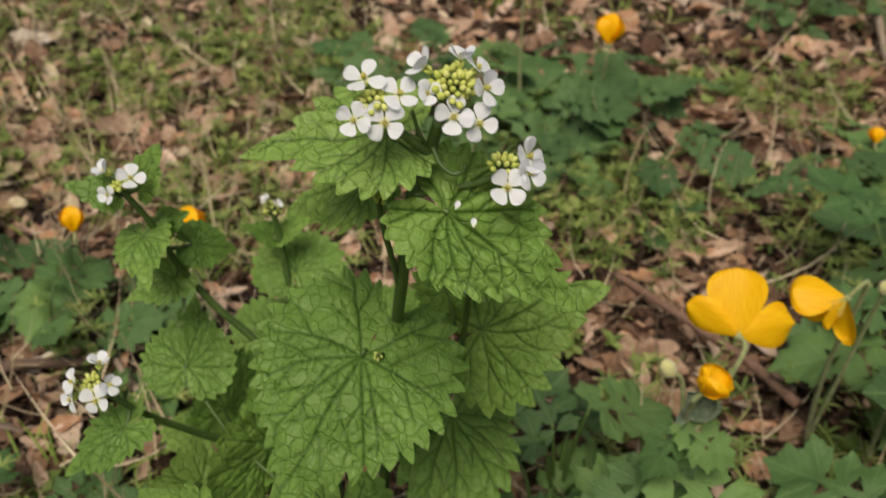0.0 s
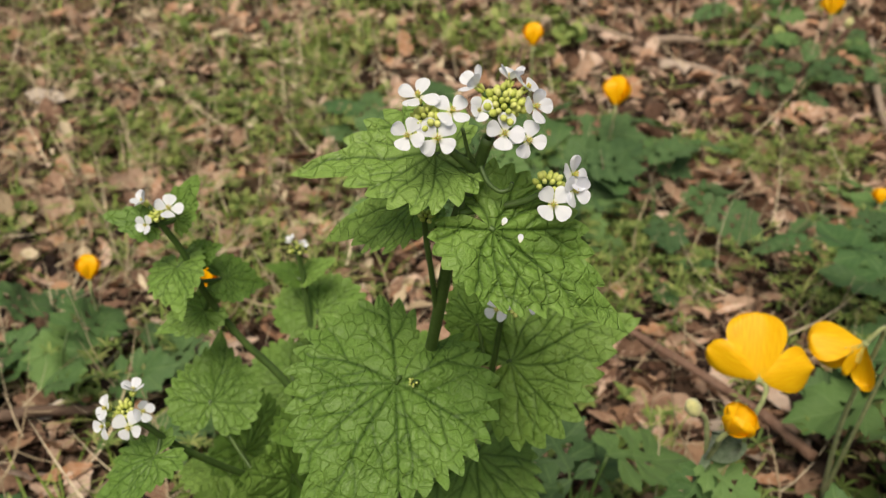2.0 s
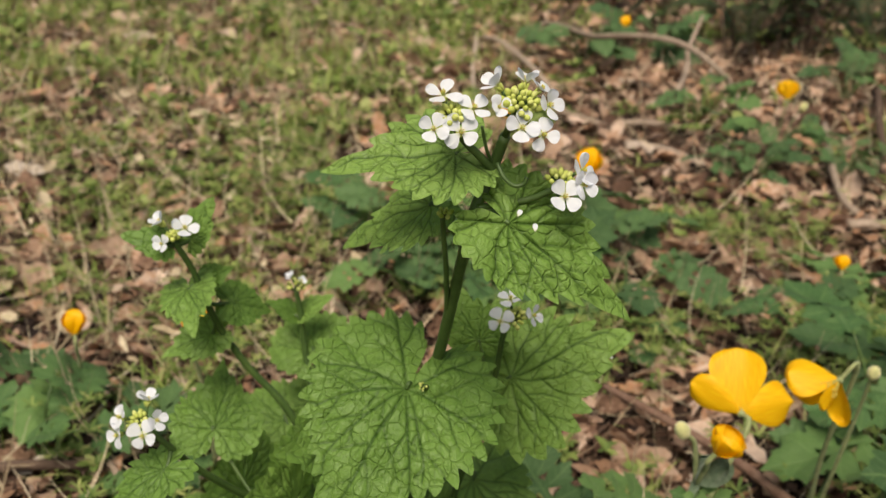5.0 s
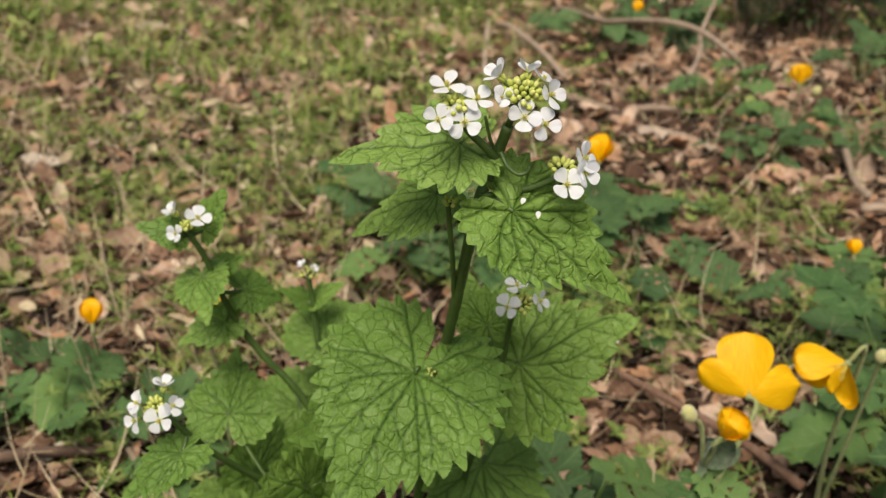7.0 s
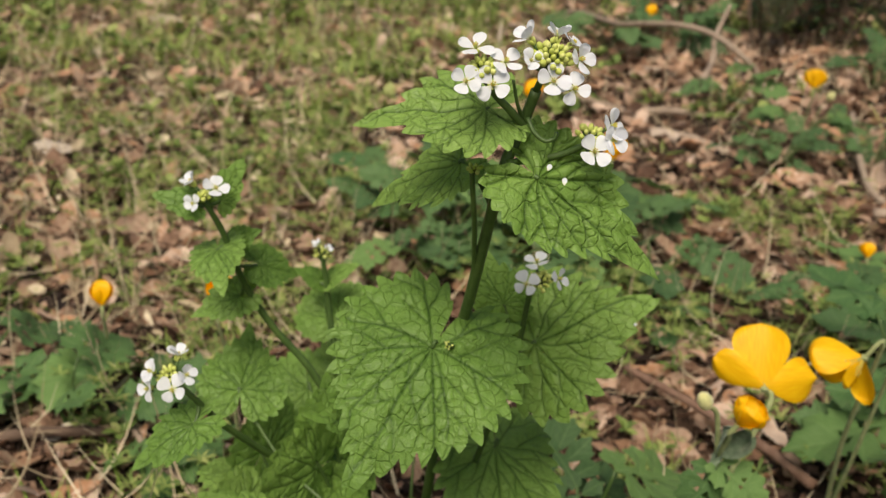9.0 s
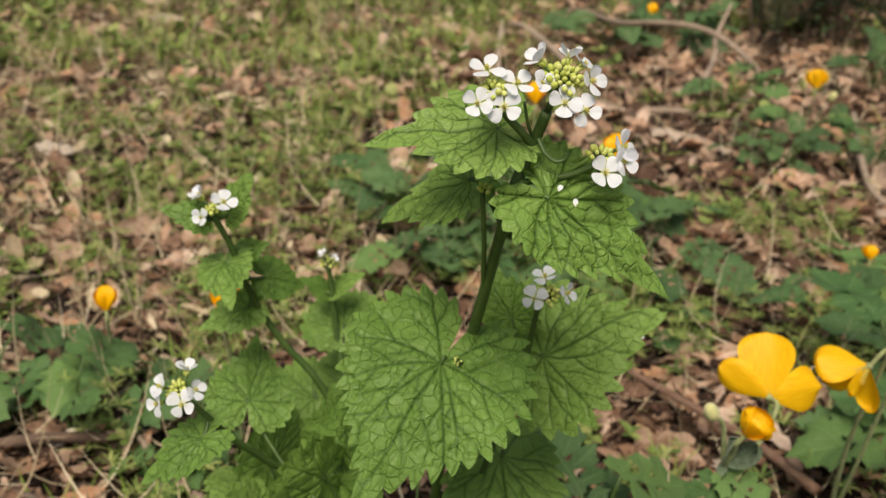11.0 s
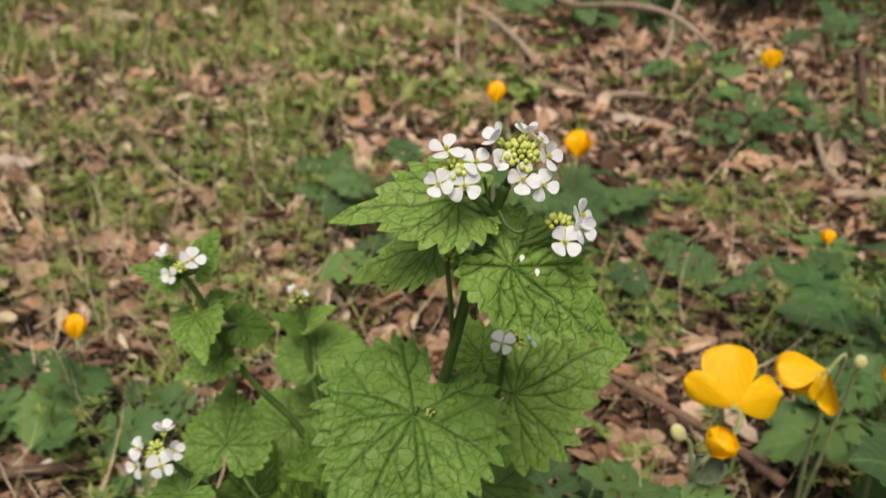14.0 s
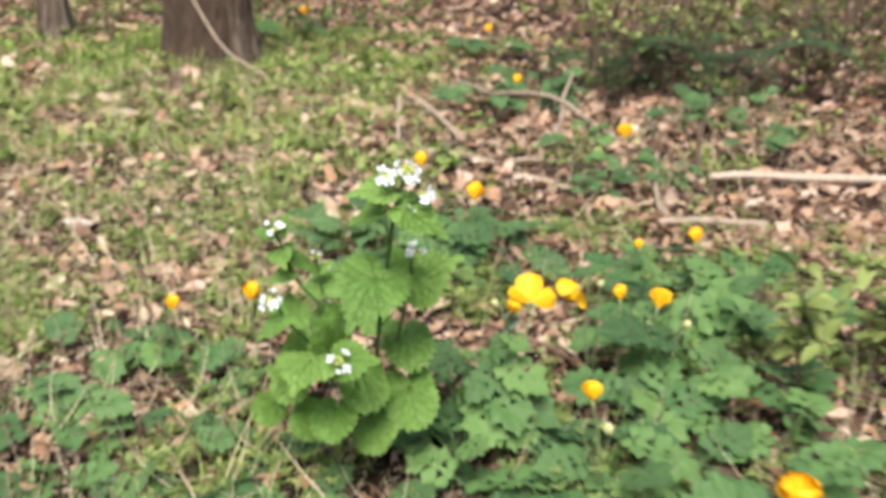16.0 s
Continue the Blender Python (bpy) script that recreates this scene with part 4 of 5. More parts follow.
stalked_leaf((-0.0349, 0.2831, 0.1374), (-0.037, 0.2853, 0.1683), (-0.114, -0.782, 0.578), CORDATE, 0.84, 12, 0.06, 0.05, 0.08, 0.03, (-0.015, 0.287, 0.07))
stalked_leaf((-0.0237, 0.2644, 0.1616), (-0.0403, 0.2412, 0.1768), (0.236, -0.671, 0.693), CORDATE, 0.83, 11, 0.07, 0.05, 0.18, 0.04, (-0.017, 0.272, 0.085))
stalked_leaf((-0.0512, 0.2085, 0.1525), (-0.0652, 0.1734, 0.1423), (-0.096, -0.399, 0.899), CORDATE, 1.12, 13, 0.08, 0.06, 0.06, 0.03, (-0.014, 0.235, 0.1))
stalked_leaf((-0.0255, 0.1835, 0.1649), (0.0045, 0.1669, 0.1706), (-0.068, -0.741, 0.519), CORDATE, 0.76, 10, 0.1, 0.06, 0.08, 0.03, (-0.024, 0.19, 0.155))
stalked_leaf((-0.0326, 0.1816, 0.1638), (-0.0408, 0.1673, 0.1548), (-0.121, -0.548, 0.823), CORDATE, 0.78, 8, 0.1, 0.06, 0.08, 0.03, (-0.024, 0.19, 0.155))
stalked_leaf((-0.0656, 0.2559, 0.1194), (-0.0807, 0.2335, 0.1067), (0.283, -0.675, 0.47), KIDNEY, 0.55, 12, 0.06, 0.06, 0.05, 0.03, (-0.01, 0.285, 0.03))
stalked_leaf((-0.0336, 0.2179, 0.1026), (-0.0392, 0.1905, 0.0883), (-0.171, -0.512, 0.828), KIDNEY, 0.64, 12, 0.06, 0.06, 0.05, 0.03, (-0.008, 0.283, 0.03))
stalked_leaf((0.0296, 0.2501, 0.1006), (0.034, 0.2247, 0.0751), (-0.114, -0.65, 0.731), KIDNEY, 0.65, 14, 0.06, 0.06, 0.05, 0.03, (-0.002, 0.283, 0.04))
stalked_leaf((-0.0866, 0.2669, 0.0832), (-0.1052, 0.2473, 0.0818), (0.143, -0.748, 0.404), KIDNEY, 0.58, 12, 0.06, 0.06, 0.05, 0.03, (-0.012, 0.288, 0.02))
stalked_leaf((-0.0095, 0.238, 0.1228), (-0.0081, 0.2095, 0.103), (0.187, -0.482, 0.872), KIDNEY, 0.58, 13, 0.06, 0.06, 0.05, 0.03, (-0.004, 0.284, 0.05))
stalked_leaf((-0.051, 0.2487, 0.0832), (-0.0619, 0.2256, 0.0699), (0.109, -0.65, 0.724), KIDNEY, 0.71, 12, 0.06, 0.06, 0.05, 0.03, (-0.01, 0.286, 0.02))
stalked_leaf((-0.0015, 0.2393, 0.0731), (0.0078, 0.2174, 0.0617), (-0.322, -0.625, 0.55), KIDNEY, 0.93, 12, 0.06, 0.06, 0.05, 0.03, (-0.004, 0.284, 0.02))
stalked_leaf((-0.069, 0.315, 0.107), (-0.062, 0.34, 0.118), (0.5, -0.80, 0.15), KIDNEY, 0.68, 12, 0.07, 0.06, 0.06, 0.03, (-0.012, 0.288, 0.02))
stalked_leaf((-0.04, 0.288, 0.126), (-0.046, 0.31, 0.137), (0.5, -0.80, 0.20), CORDATE, 0.9, 12, 0.07, 0.06, 0.3, 0.03, (-0.008, 0.285, 0.05))
stalked_leaf((-0.0395, 0.264, 0.1365), (-0.0580, 0.240, 0.1435), (0.35, -0.85, 0.25), KIDNEY, 0.66, 12, 0.07, 0.06, 0.06, 0.03, (-0.008, 0.285, 0.05))
stalked_leaf((-0.035, 0.28, 0.124), (-0.021, 0.256, 0.128), (0.4, -0.80, 0.3), KIDNEY, 0.66, 12, 0.07, 0.06, 0.06, 0.03, (-0.006, 0.285, 0.05))
stalked_leaf((-0.055, 0.355, 0.115), (-0.071, 0.37, 0.121), (0.0, -0.7, 0.7), KIDNEY, 0.74, 12, 0.07, 0.06, 0.06, 0.03, (-0.012, 0.29, 0.02))
stalked_leaf((-0.038, 0.365, 0.122), (-0.025, 0.385, 0.121), (0.0, -0.6, 0.8), KIDNEY, 0.76, 12, 0.07, 0.06, 0.06, 0.03, (-0.008, 0.29, 0.02))
stalked_leaf((-0.0, 0.365, 0.116), (0.017, 0.385, 0.115), (0.0, -0.6, 0.8), KIDNEY, 0.72, 12, 0.07, 0.06, 0.06, 0.03, (-0.004, 0.29, 0.02))
stalked_leaf((-0.083, 0.32, 0.093), (-0.089, 0.3, 0.095), (-0.1, -0.5, 0.8), KIDNEY, 0.72, 12, 0.07, 0.06, 0.06, 0.03, (-0.014, 0.288, 0.01))

flower_cluster(mustard, (0.0280, 0.1905, 0.3130), (0.0246, 0.1940, 0.3019), 46, 0.0062, [
    ((0.0210, 0.1905, 0.3150), (-0.65, -0.15, 0.70), 1.10, 3), ((0.0215, 0.1885, 0.3096), (-0.05, -0.85, 0.50), 0.78, 9),
    ((0.0275, 0.1860, 0.3050), (0.0, -0.88, 0.42), 1.12, 0), ((0.0333, 0.1870, 0.3030), (0.20, -0.85, 0.40), 1.08, 2),
    ((0.0345, 0.1910, 0.3100), (0.62, -0.62, 0.40), 1.05, 6), ((0.0288, 0.1950, 0.3150), (0.10, 0.15, 0.95), 1.05, 3),
    ((0.0325, 0.1940, 0.3134), (0.70, -0.1, 0.70), 1.0, 8)])
flower_cluster(mustard, (0.0106, 0.1890, 0.3092), (0.0124, 0.1910, 0.3044), 20, 0.0046, [
    ((0.0093, 0.1910, 0.3124), (-0.15, -0.30, 0.90), 1.10, 5), ((0.0070, 0.1860, 0.3046), (-0.15, -0.90, 0.40), 1.00, 0),
    ((0.0140, 0.1860, 0.3040), (0.08, -0.90, 0.40), 1.20, 2), ((0.0172, 0.1900, 0.3092), (0.30, -0.55, 0.75), 1.12, 1)])
flower_cluster(mustard, (0.0394, 0.1920, 0.2926), (0.0376, 0.1940, 0.2889), 20, 0.0044, [
    ((0.0391, 0.1875, 0.2885), (0.0, -0.85, 0.50), 1.18, 0), ((0.0440, 0.1925, 0.2945), (0.60, -0.62, 0.50), 1.12, 4),
    ((0.0442, 0.1905, 0.2912), (0.55, -0.75, 0.25), 1.05, 6)])
flower_cluster(mustard, (0.0372, 0.2430, 0.2302), (0.0370, 0.2450, 0.2270), 22, 0.0048, [
    ((0.0350, 0.2450, 0.2350), (-0.1, -0.20, 0.95), 1.15, 0), ((0.0312, 0.2400, 0.2288), (-0.25, -0.88, 0.40), 1.15, 2),
    ((0.0430, 0.2430, 0.2300), (0.80, -0.45, 0.35), 1.05, 1)])
flower_cluster(mustard, (-0.0814, 0.2255, 0.2002), (-0.0790, 0.2270, 0.1970), 24, 0.0046, [
    ((-0.0768, 0.2280, 0.2060), (0.1, 0.05, 0.98), 1.10, 3), ((-0.0852, 0.2240, 0.2018), (-0.50, -0.60, 0.60), 1.10, 1),
    ((-0.0860, 0.2220, 0.1960), (-0.55, -0.75, 0.25), 1.10, 4), ((-0.0770, 0.2200, 0.1972), (0.05, -0.92, 0.38), 1.25, 2),
    ((-0.0732, 0.2240, 0.2008), (0.65, -0.50, 0.50), 0.95, 6)])
flower_cluster(mustard, (-0.0776, 0.2685, 0.2448), (-0.0768, 0.2690, 0.2425), 14, 0.0036, [
    ((-0.0808, 0.2700, 0.2488), (-0.55, -0.20, 0.80), 1.15, 3), ((-0.0714, 0.2670, 0.2478), (0.25, -0.60, 0.75), 1.25, 0),
    ((-0.0796, 0.2650, 0.2422), (-0.35, -0.85, 0.35), 0.90, 9)])
flower_cluster(mustard, (-0.0467, 0.3480, 0.1920), (-0.0467, 0.3480, 0.1880), 14, 0.0058, [
    ((-0.0488, 0.3470, 0.1945), (-0.4, -0.3, 0.85), 0.75, 3), ((-0.0440, 0.3460, 0.1930), (0.5, -0.4, 0.75), 0.7, 3)], "cluster of green buds just opening white")
flower_cluster(mustard, (-0.0285, 0.1750, 0.1695), (-0.0283, 0.1790, 0.1660), 18, 0.0046, [
    ((-0.0346, 0.1740, 0.1715), (-0.6, -0.45, 0.65), 1.05, 0), ((-0.0227, 0.1770, 0.1748), (0.35, -0.25, 0.90), 1.1, 0),
    ((-0.0218, 0.1710, 0.1630), (0.35, -0.85, 0.40), 1.1, 2), ((-0.0287, 0.1710, 0.1618), (-0.1, -0.90, 0.30), 0.8, 3)])
flower_cluster(mustard, (0.0109, 0.1998, 0.2806), (0.0112, 0.2000, 0.2785), 12, 0.0026, [], "cluster of small green buds")
flower_cluster(mustard, (0.0072, 0.2165, 0.2190), (0.0085, 0.2195, 0.2170), 7, 0.0016, [], "cluster of small green buds")

# petals that fell on the leaves
for at, face in (((0.0320, 0.1835, 0.2818), (0.1, -0.5, 0.85)), ((0.0282, 0.1870, 0.2842), (0.1, -0.4, 0.9)), ((0.0738, 0.2640, 0.2050), (0.1, -0.7, 0.7))):
    g = Geo()
    petal_grid(g, 0.0021, 0.0013, I4, 0.15, 0.12, 0)
    solo("fallen_petal", g.mesh("fallen_petal", WHITE), aim(at, face, at[0] * 90), "small white petal fallen on a green leaf", "petal")

# ---- poppies ----
LOBED = [lobed_leaf_mesh("leaf", 100 + i, POPPY_LEAF, 2 + i % 2) for i in range(5)]
LOBED_DARK = [lobed_leaf_mesh("leaf", 200 + i, POPPY_LEAF_DARK, 2 + i % 2) for i in range(4)]


def poppy(at, flowers=(), leaves=7, spread=0.06, height=0.07, size=0.065, seed=0, dark=0.3, label="", fixed=(), buds=(), fork=None, young=()):
    """A poppy: lobed leaves on stalks round its base, flowers on hairy stems, nodding buds."""
    rnd = random.Random(seed)
    gz = float(ground_z(at[0], at[1]))
    root = Vector((at[0], at[1], gz))
    if not label:
        label = "yellow-flowered wood poppy with lobed blue-green leaves" if flowers else "leafy wood poppy with lobed blue-green leaves, not in flower"
    ob = thing("wood_poppy", root, label, "wildflower", "poppies on the woodland floor")
    blades = []
    for i in range(leaves):
        a = i * 2.4 + rnd.uniform(-0.5, 0.5)
        q = rnd.uniform(0.35, 1.0)
        b = root + Vector((math.cos(a) * spread * q, math.sin(a) * spread * q, height * rnd.uniform(0.55, 1.15)))
        s = size * rnd.uniform(0.68, 1.18)
        out = Vector((math.cos(a), math.sin(a), rnd.uniform(-0.55, 0.35)))
        blades.append((b, b + out.normalized() * s, Vector((rnd.uniform(-0.55, 0.55), rnd.uniform(-0.75, 0.3), 1)), rnd.random() < dark))
    for b, tip, face, dk in fixed:
        blades.append((Vector(b), Vector(tip), Vector(face), dk))
    for b, tip, face, dk in blades:
        m = frame_of(b, tip, face) @ Matrix.Scale((tip - b).length, 4)
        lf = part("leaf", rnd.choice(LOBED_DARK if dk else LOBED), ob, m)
        g = Geo()
        tube(g, [root + Vector((0, 0, -0.004)), root.lerp(b, 0.45) + Vector((0, 0, 0.012)), b], 0.0013, 0.0009, 6, 0, 4)
        part("leaf_stalk", g.mesh("leaf_stalk", STEM), lf)
    start = root
    if fork:
        start = Vector(fork)
        g = Geo()
        tube(g, [root + Vector((0, 0, -0.003)), root.lerp(start, 0.5) + Vector((0, 0.002, 0.004)), start], 0.0024, 0.0019, 9, 0, 6)
        part("stem", g.mesh("stem", WOOLLY), ob, I4, "thick grey-green woolly stem")
    for b, tip, face, wide, cup in young:
        b, tip = Vector(b), Vector(tip)
        ln = (tip - b).length
        g = Geo()
        petal_grid(g, ln, ln * wide, frame_of(b, tip, face), 0.16, cup, 0, 14, 14, 0.22, 0.10, ln * 900, 0.8, 0.55)
        part("young_leaf", g.mesh("young_leaf", WOOLLY), ob, I4, "folded grey-green woolly young leaf")
    for p, axis, s, kind, turns, *shaped in flowers:
        p, ax = Vector(p), Vector(axis).normalized()
        g = Geo()
        tube(g, [start, start.lerp(p, 0.5) + Vector((0, 0, 0.01 if start is root else 0.0)), p - ax * 0.012 * s, p], 0.0014, 0.0010, 7, 0, 5)
        part("stem", g.mesh("stem", HAIRY), ob)
        poppy_flower(ob, p, ax, s, kind, rnd.uniform(-0.2, 0.2), turns, shaped)
    for p, s in buds:
        p = Vector(p)
        g = Geo()
        end = Vector((-0.45, -0.1, 0.9)) if fork else (p - root.lerp(p, 0.6)).normalized()
        tube(g, [start, start.lerp(p, 0.6) + Vector((0.002, 0, 0.004 if fork else 0.012)), p - end * s * 0.4], 0.0012, 0.0009, 7, 0, 6)
        ball(g, p, end, s * 1.35, s, 1, 10, 8)
        part("bud", g.mesh("bud", HAIRY, SEPAL), ob, I4, "hairy pale yellow-green bud")
    return ob


ALL4, THREE = (0, 90, 180, 270), (3, 88, 268)
poppy((0.118, 0.306), [((0.1520, 0.3250, 0.1425), (0.05, 0.90, 0.35), 0.85, "spread", (),
       ((-0.02, 0.42, 0.90), (0.05, 0.90, -0.35), 0.0275, 0.0265, 0.14, 0.14), ((-0.90, 0.30, 0.36), (0.45, 0.80, -0.1), 0.0235, 0.0160, 0.16, 0.20),
       ((0.93, 0.10, 0.14), (-0.20, 0.80, -0.30), 0.0250, 0.0210, 0.16, 0.24), ((0.10, 0.90, -0.05), (0.0, 0.1, 1.0), 0.024, 0.024, 0.2, 0.15))], 0, 0.05, 0.06, 0.06, 1,
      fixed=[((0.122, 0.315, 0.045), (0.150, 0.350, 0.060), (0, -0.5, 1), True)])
poppy((0.235, 0.400), [((0.2040, 0.3450, 0.1485), (-0.75, -0.10, -0.60), 0.85, "spread", (),
       ((-0.95, 0.10, 0.12), (0.0, 0.55, -0.80), 0.0220, 0.0200, 0.10, 0.20), ((-0.80, 0.25, -0.50), (0.1, 0.90, -0.1), 0.0200, 0.0190, -0.05, 0.12),
       ((-0.42, -0.55, -0.60), (-0.7, 0.5, -0.2), 0.0150, 0.0160, 0.12, 0.15), ((0.30, -0.10, -0.93), (-0.85, -0.3, -0.3), 0.0205, 0.0170, 0.05, 0.25))], 0, 0.06, 0.07, 0.07, 2, fixed=[((0.262, 0.430, 0.050), (0.225, 0.445, 0.055), (0, -0.4, 1), True)], buds=[((0.2285, 0.360, 0.1440), 0.0065)])
poppy((0.112, 0.300), [((0.1205, 0.2690, 0.1600), (0.42, -0.20, 0.88), 0.42, "cup", ALL4)], 0, 0.02, 0.06, 0.040, 3, buds=[((0.1085, 0.275, 0.1662), 0.0062)],
      fork=(0.1195, 0.281, 0.1375),
      young=[((0.1190, 0.280, 0.1370), (0.1155, 0.276, 0.1580), (0.75, -0.65, 0.15), 0.50, 0.42), ((0.1205, 0.280, 0.1380), (0.1330, 0.275, 0.1510), (-0.55, -0.60, 0.50), 0.52, 0.45)],
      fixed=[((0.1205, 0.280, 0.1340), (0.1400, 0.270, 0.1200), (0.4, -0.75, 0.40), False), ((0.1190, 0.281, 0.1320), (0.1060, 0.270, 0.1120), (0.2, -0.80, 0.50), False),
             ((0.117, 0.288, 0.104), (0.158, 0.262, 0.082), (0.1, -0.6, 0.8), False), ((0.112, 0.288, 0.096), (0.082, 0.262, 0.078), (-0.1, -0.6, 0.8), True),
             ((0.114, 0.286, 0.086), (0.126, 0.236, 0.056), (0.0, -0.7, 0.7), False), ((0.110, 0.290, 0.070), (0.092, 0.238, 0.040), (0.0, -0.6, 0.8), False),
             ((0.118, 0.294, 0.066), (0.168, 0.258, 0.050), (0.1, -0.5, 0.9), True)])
poppy((0.255, 0.370), [((0.247, 0.354, 0.129), (0.10, 0.38, 0.88), 0.55, "shut", ALL4)], 1, 0.04, 0.06, 0.075, 4)
poppy((0.315, 0.415), [((0.304, 0.398, 0.098), (0.35, 0.45, 0.75), 0.72, "cup", ALL4)], 6, 0.045, 0.07, 0.062, 5, buds=[((0.285, 0.37, 0.09), 0.008), ((0.33, 0.38, 0.085), 0.008)])
poppy((0.445, 0.665), [((0.440, 0.639, 0.080), (0.10, 0.38, 0.88), 0.75, "shut", ALL4)], 8, 0.06, 0.05, 0.05, 6)
poppy((0.195, 0.215), [((0.174, 0.186, 0.115), (0.00, 0.38, 0.88), 0.60, "shut", ALL4)], 6, 0.05, 0.06, 0.06, 7, 0.8, buds=[((0.19, 0.19, 0.085), 0.009)])
poppy((-0.120, 0.480), [((-0.121, 0.458, 0.104), (0.10, 0.38, 0.88), 0.74, "shut", (0, 90, 200, 270))], 3, 0.05, 0.04, 0.06, 8)
poppy((-0.220, 0.535), [((-0.214, 0.516, 0.073), (-0.10, 0.38, 0.88), 0.62, "shut", ALL4)], 3, 0.05, 0.045, 0.05, 9)
poppy((0.165, 0.80), [((0.166, 0.775, 0.109), (0.10, 0.38, 0.88), 0.95, "shut", ALL4)], 5, 0.06, 0.06, 0.07, 10, 0.6)
poppy((0.095, 0.82), [((0.092, 0.803, 0.153), (0.00, 0.38, 0.88), 0.75, "shut", ALL4)], 6, 0.07, 0.06, 0.07, 11, 0.7)
poppy((0.520, 1.215), [((0.517, 1.196, 0.092), (0.1, 0.5, 0.85), 0.9, "cup", ALL4)], 10, 0.06, 0.05, 0.038, 12, 0.6, buds=[((0.535, 1.180, 0.085), 0.012)])
poppy((0.447, 1.93), [((0.447, 1.909, 0.077), (0.20, 0.38, 0.88), 0.95, "shut", ALL4)], 8, 0.09, 0.07, 0.10, 13, 0.6)
poppy((0.530, 2.90), [((0.530, 2.88, 0.100), (0.10, 0.38, 0.88), 1.1, "shut", ALL4)], 8, 0.10, 0.08, 0.10, 14, 0.5)
poppy((1.240, 2.85), [((1.240, 2.83, 0.110), (0.1, -0.3, 1.0), 1.1, "cup", ALL4)], 6, 0.10, 0.08, 0.10, 15, 0.4)
poppy((0.305, 0.085), [((0.286, 0.060, 0.092), (0.0, -0.1, 1.0), 0.9, "cup", ALL4)], 6, 0.06, 0.06, 0.07, 16)
poppy((-0.147, 3.38), [((-0.147, 3.36, 0.130), (0.10, 0.38, 0.88), 1.2, "shut", ALL4)], 6, 0.10, 0.08, 0.10, 17)
poppy((0.400, 0.730), [((0.390, 0.714, 0.046), (0.00, 0.38, 0.88), 0.5, "shut", ALL4)], 8, 0.06, 0.04, 0.045, 18, 0.5)
poppy((-0.225, 0.470), (), 4, 0.040, 0.045, 0.052, 40, 0.15)
poppy((-0.290, 0.500), (), 4, 0.050, 0.040, 0.050, 41, 0.15)
poppy((-0.160, 0.415), (), 2, 0.030, 0.040, 0.042, 42, 0.1)
poppy((-0.300, 0.360), (), 6, 0.050, 0.050, 0.052, 43, 0.2)
poppy((-0.185, 0.300), (), 4, 0.040, 0.030, 0.042, 44, 0.3)
poppy((-0.270, 0.255), (), 6, 0.050, 0.040, 0.048, 45, 0.2)
poppy((0.085, 0.350), (), 5, 0.025, 0.085, 0.050, 46, 0.6)
poppy((0.075, 0.265), (), 5, 0.050, 0.060, 0.051, 47, 0.3)
poppy((0.125, 0.225), (), 4, 0.050, 0.035, 0.055, 48, 0.3)
poppy((0.315, 0.470), (), 4, 0.050, 0.095, 0.065, 49, 0.2)
poppy((0.285, 0.290), (), 2, 0.040, 0.055, 0.050, 50, 1.0)
poppy((0.345, 0.345), (), 6, 0.060, 0.075, 0.068, 51, 0.3)
poppy((0.400, 0.470), (), 6, 0.070, 0.070, 0.068, 52, 0.3)
poppy((0.400, 0.560), (), 6, 0.080, 0.060, 0.068, 53, 0.4)
poppy((0.270, 0.200), (), 6, 0.050, 0.050, 0.055, 54, 0.6)
poppy((0.360, 0.230), (), 5, 0.050, 0.040, 0.051, 55, 0.3)
poppy((0.060, 0.160), (), 5, 0.040, 0.030, 0.047, 56, 0.4)
poppy((-0.010, 0.180), (), 5, 0.040, 0.030, 0.040, 57, 0.6)
poppy((0.020, 0.780), (), 10, 0.060, 0.060, 0.044, 58, 0.7)
poppy((-0.040, 0.840), (), 9, 0.060, 0.060, 0.041, 59, 0.6)
poppy((0.235, 0.880), (), 4, 0.050, 0.050, 0.038, 60, 0.5)
poppy((0.060, 0.690), (), 9, 0.060, 0.050, 0.044, 61, 0.8)
poppy((0.450, 1.100), (), 16, 0.070, 0.045, 0.032, 62, 1.0)
poppy((0.580, 1.120), (), 16, 0.070, 0.045, 0.032, 63, 1.0)
poppy((0.360, 1.880), (), 12, 0.100, 0.070, 0.063, 65, 1.0)
poppy((0.540, 1.960), (), 12, 0.100, 0.080, 0.063, 66, 1.0)
poppy((0.470, 1.420), (), 7, 0.050, 0.060, 0.050, 67, 0.3)
poppy((0.860, 1.320), (), 14, 0.070, 0.070, 0.042, 68, 1.0)
poppy((-0.380, 0.420), (), 6, 0.060, 0.040, 0.048, 69, 0.3)
poppy((-0.330, 0.150), (), 6, 0.050, 0.040, 0.044, 70, 0.3)
poppy((-0.130, 0.200), (), 4, 0.040, 0.025, 0.036, 71, 0.5)
poppy((-0.220, 0.160), (), 5, 0.050, 0.030, 0.040, 72, 0.3)
poppy((0.170, 0.130), (), 6, 0.050, 0.040, 0.051, 73, 0.3)
poppy((0.460, 0.400), (), 5, 0.060, 0.060, 0.060, 74, 0.3)
poppy((0.500, 0.520), (), 5, 0.060, 0.060, 0.060, 75, 0.3)
poppy((0.420, 0.160), (), 5, 0.050, 0.040, 0.047, 76, 0.3)
poppy((0.075, 0.340), (), 5, 0.030, 0.045, 0.050, 77, 0.4)
poppy((0.045, 0.300), (), 4, 0.030, 0.040, 0.050, 78, 0.5)
poppy((-0.095, 0.320), (), 4, 0.030, 0.035, 0.045, 79, 0.5)
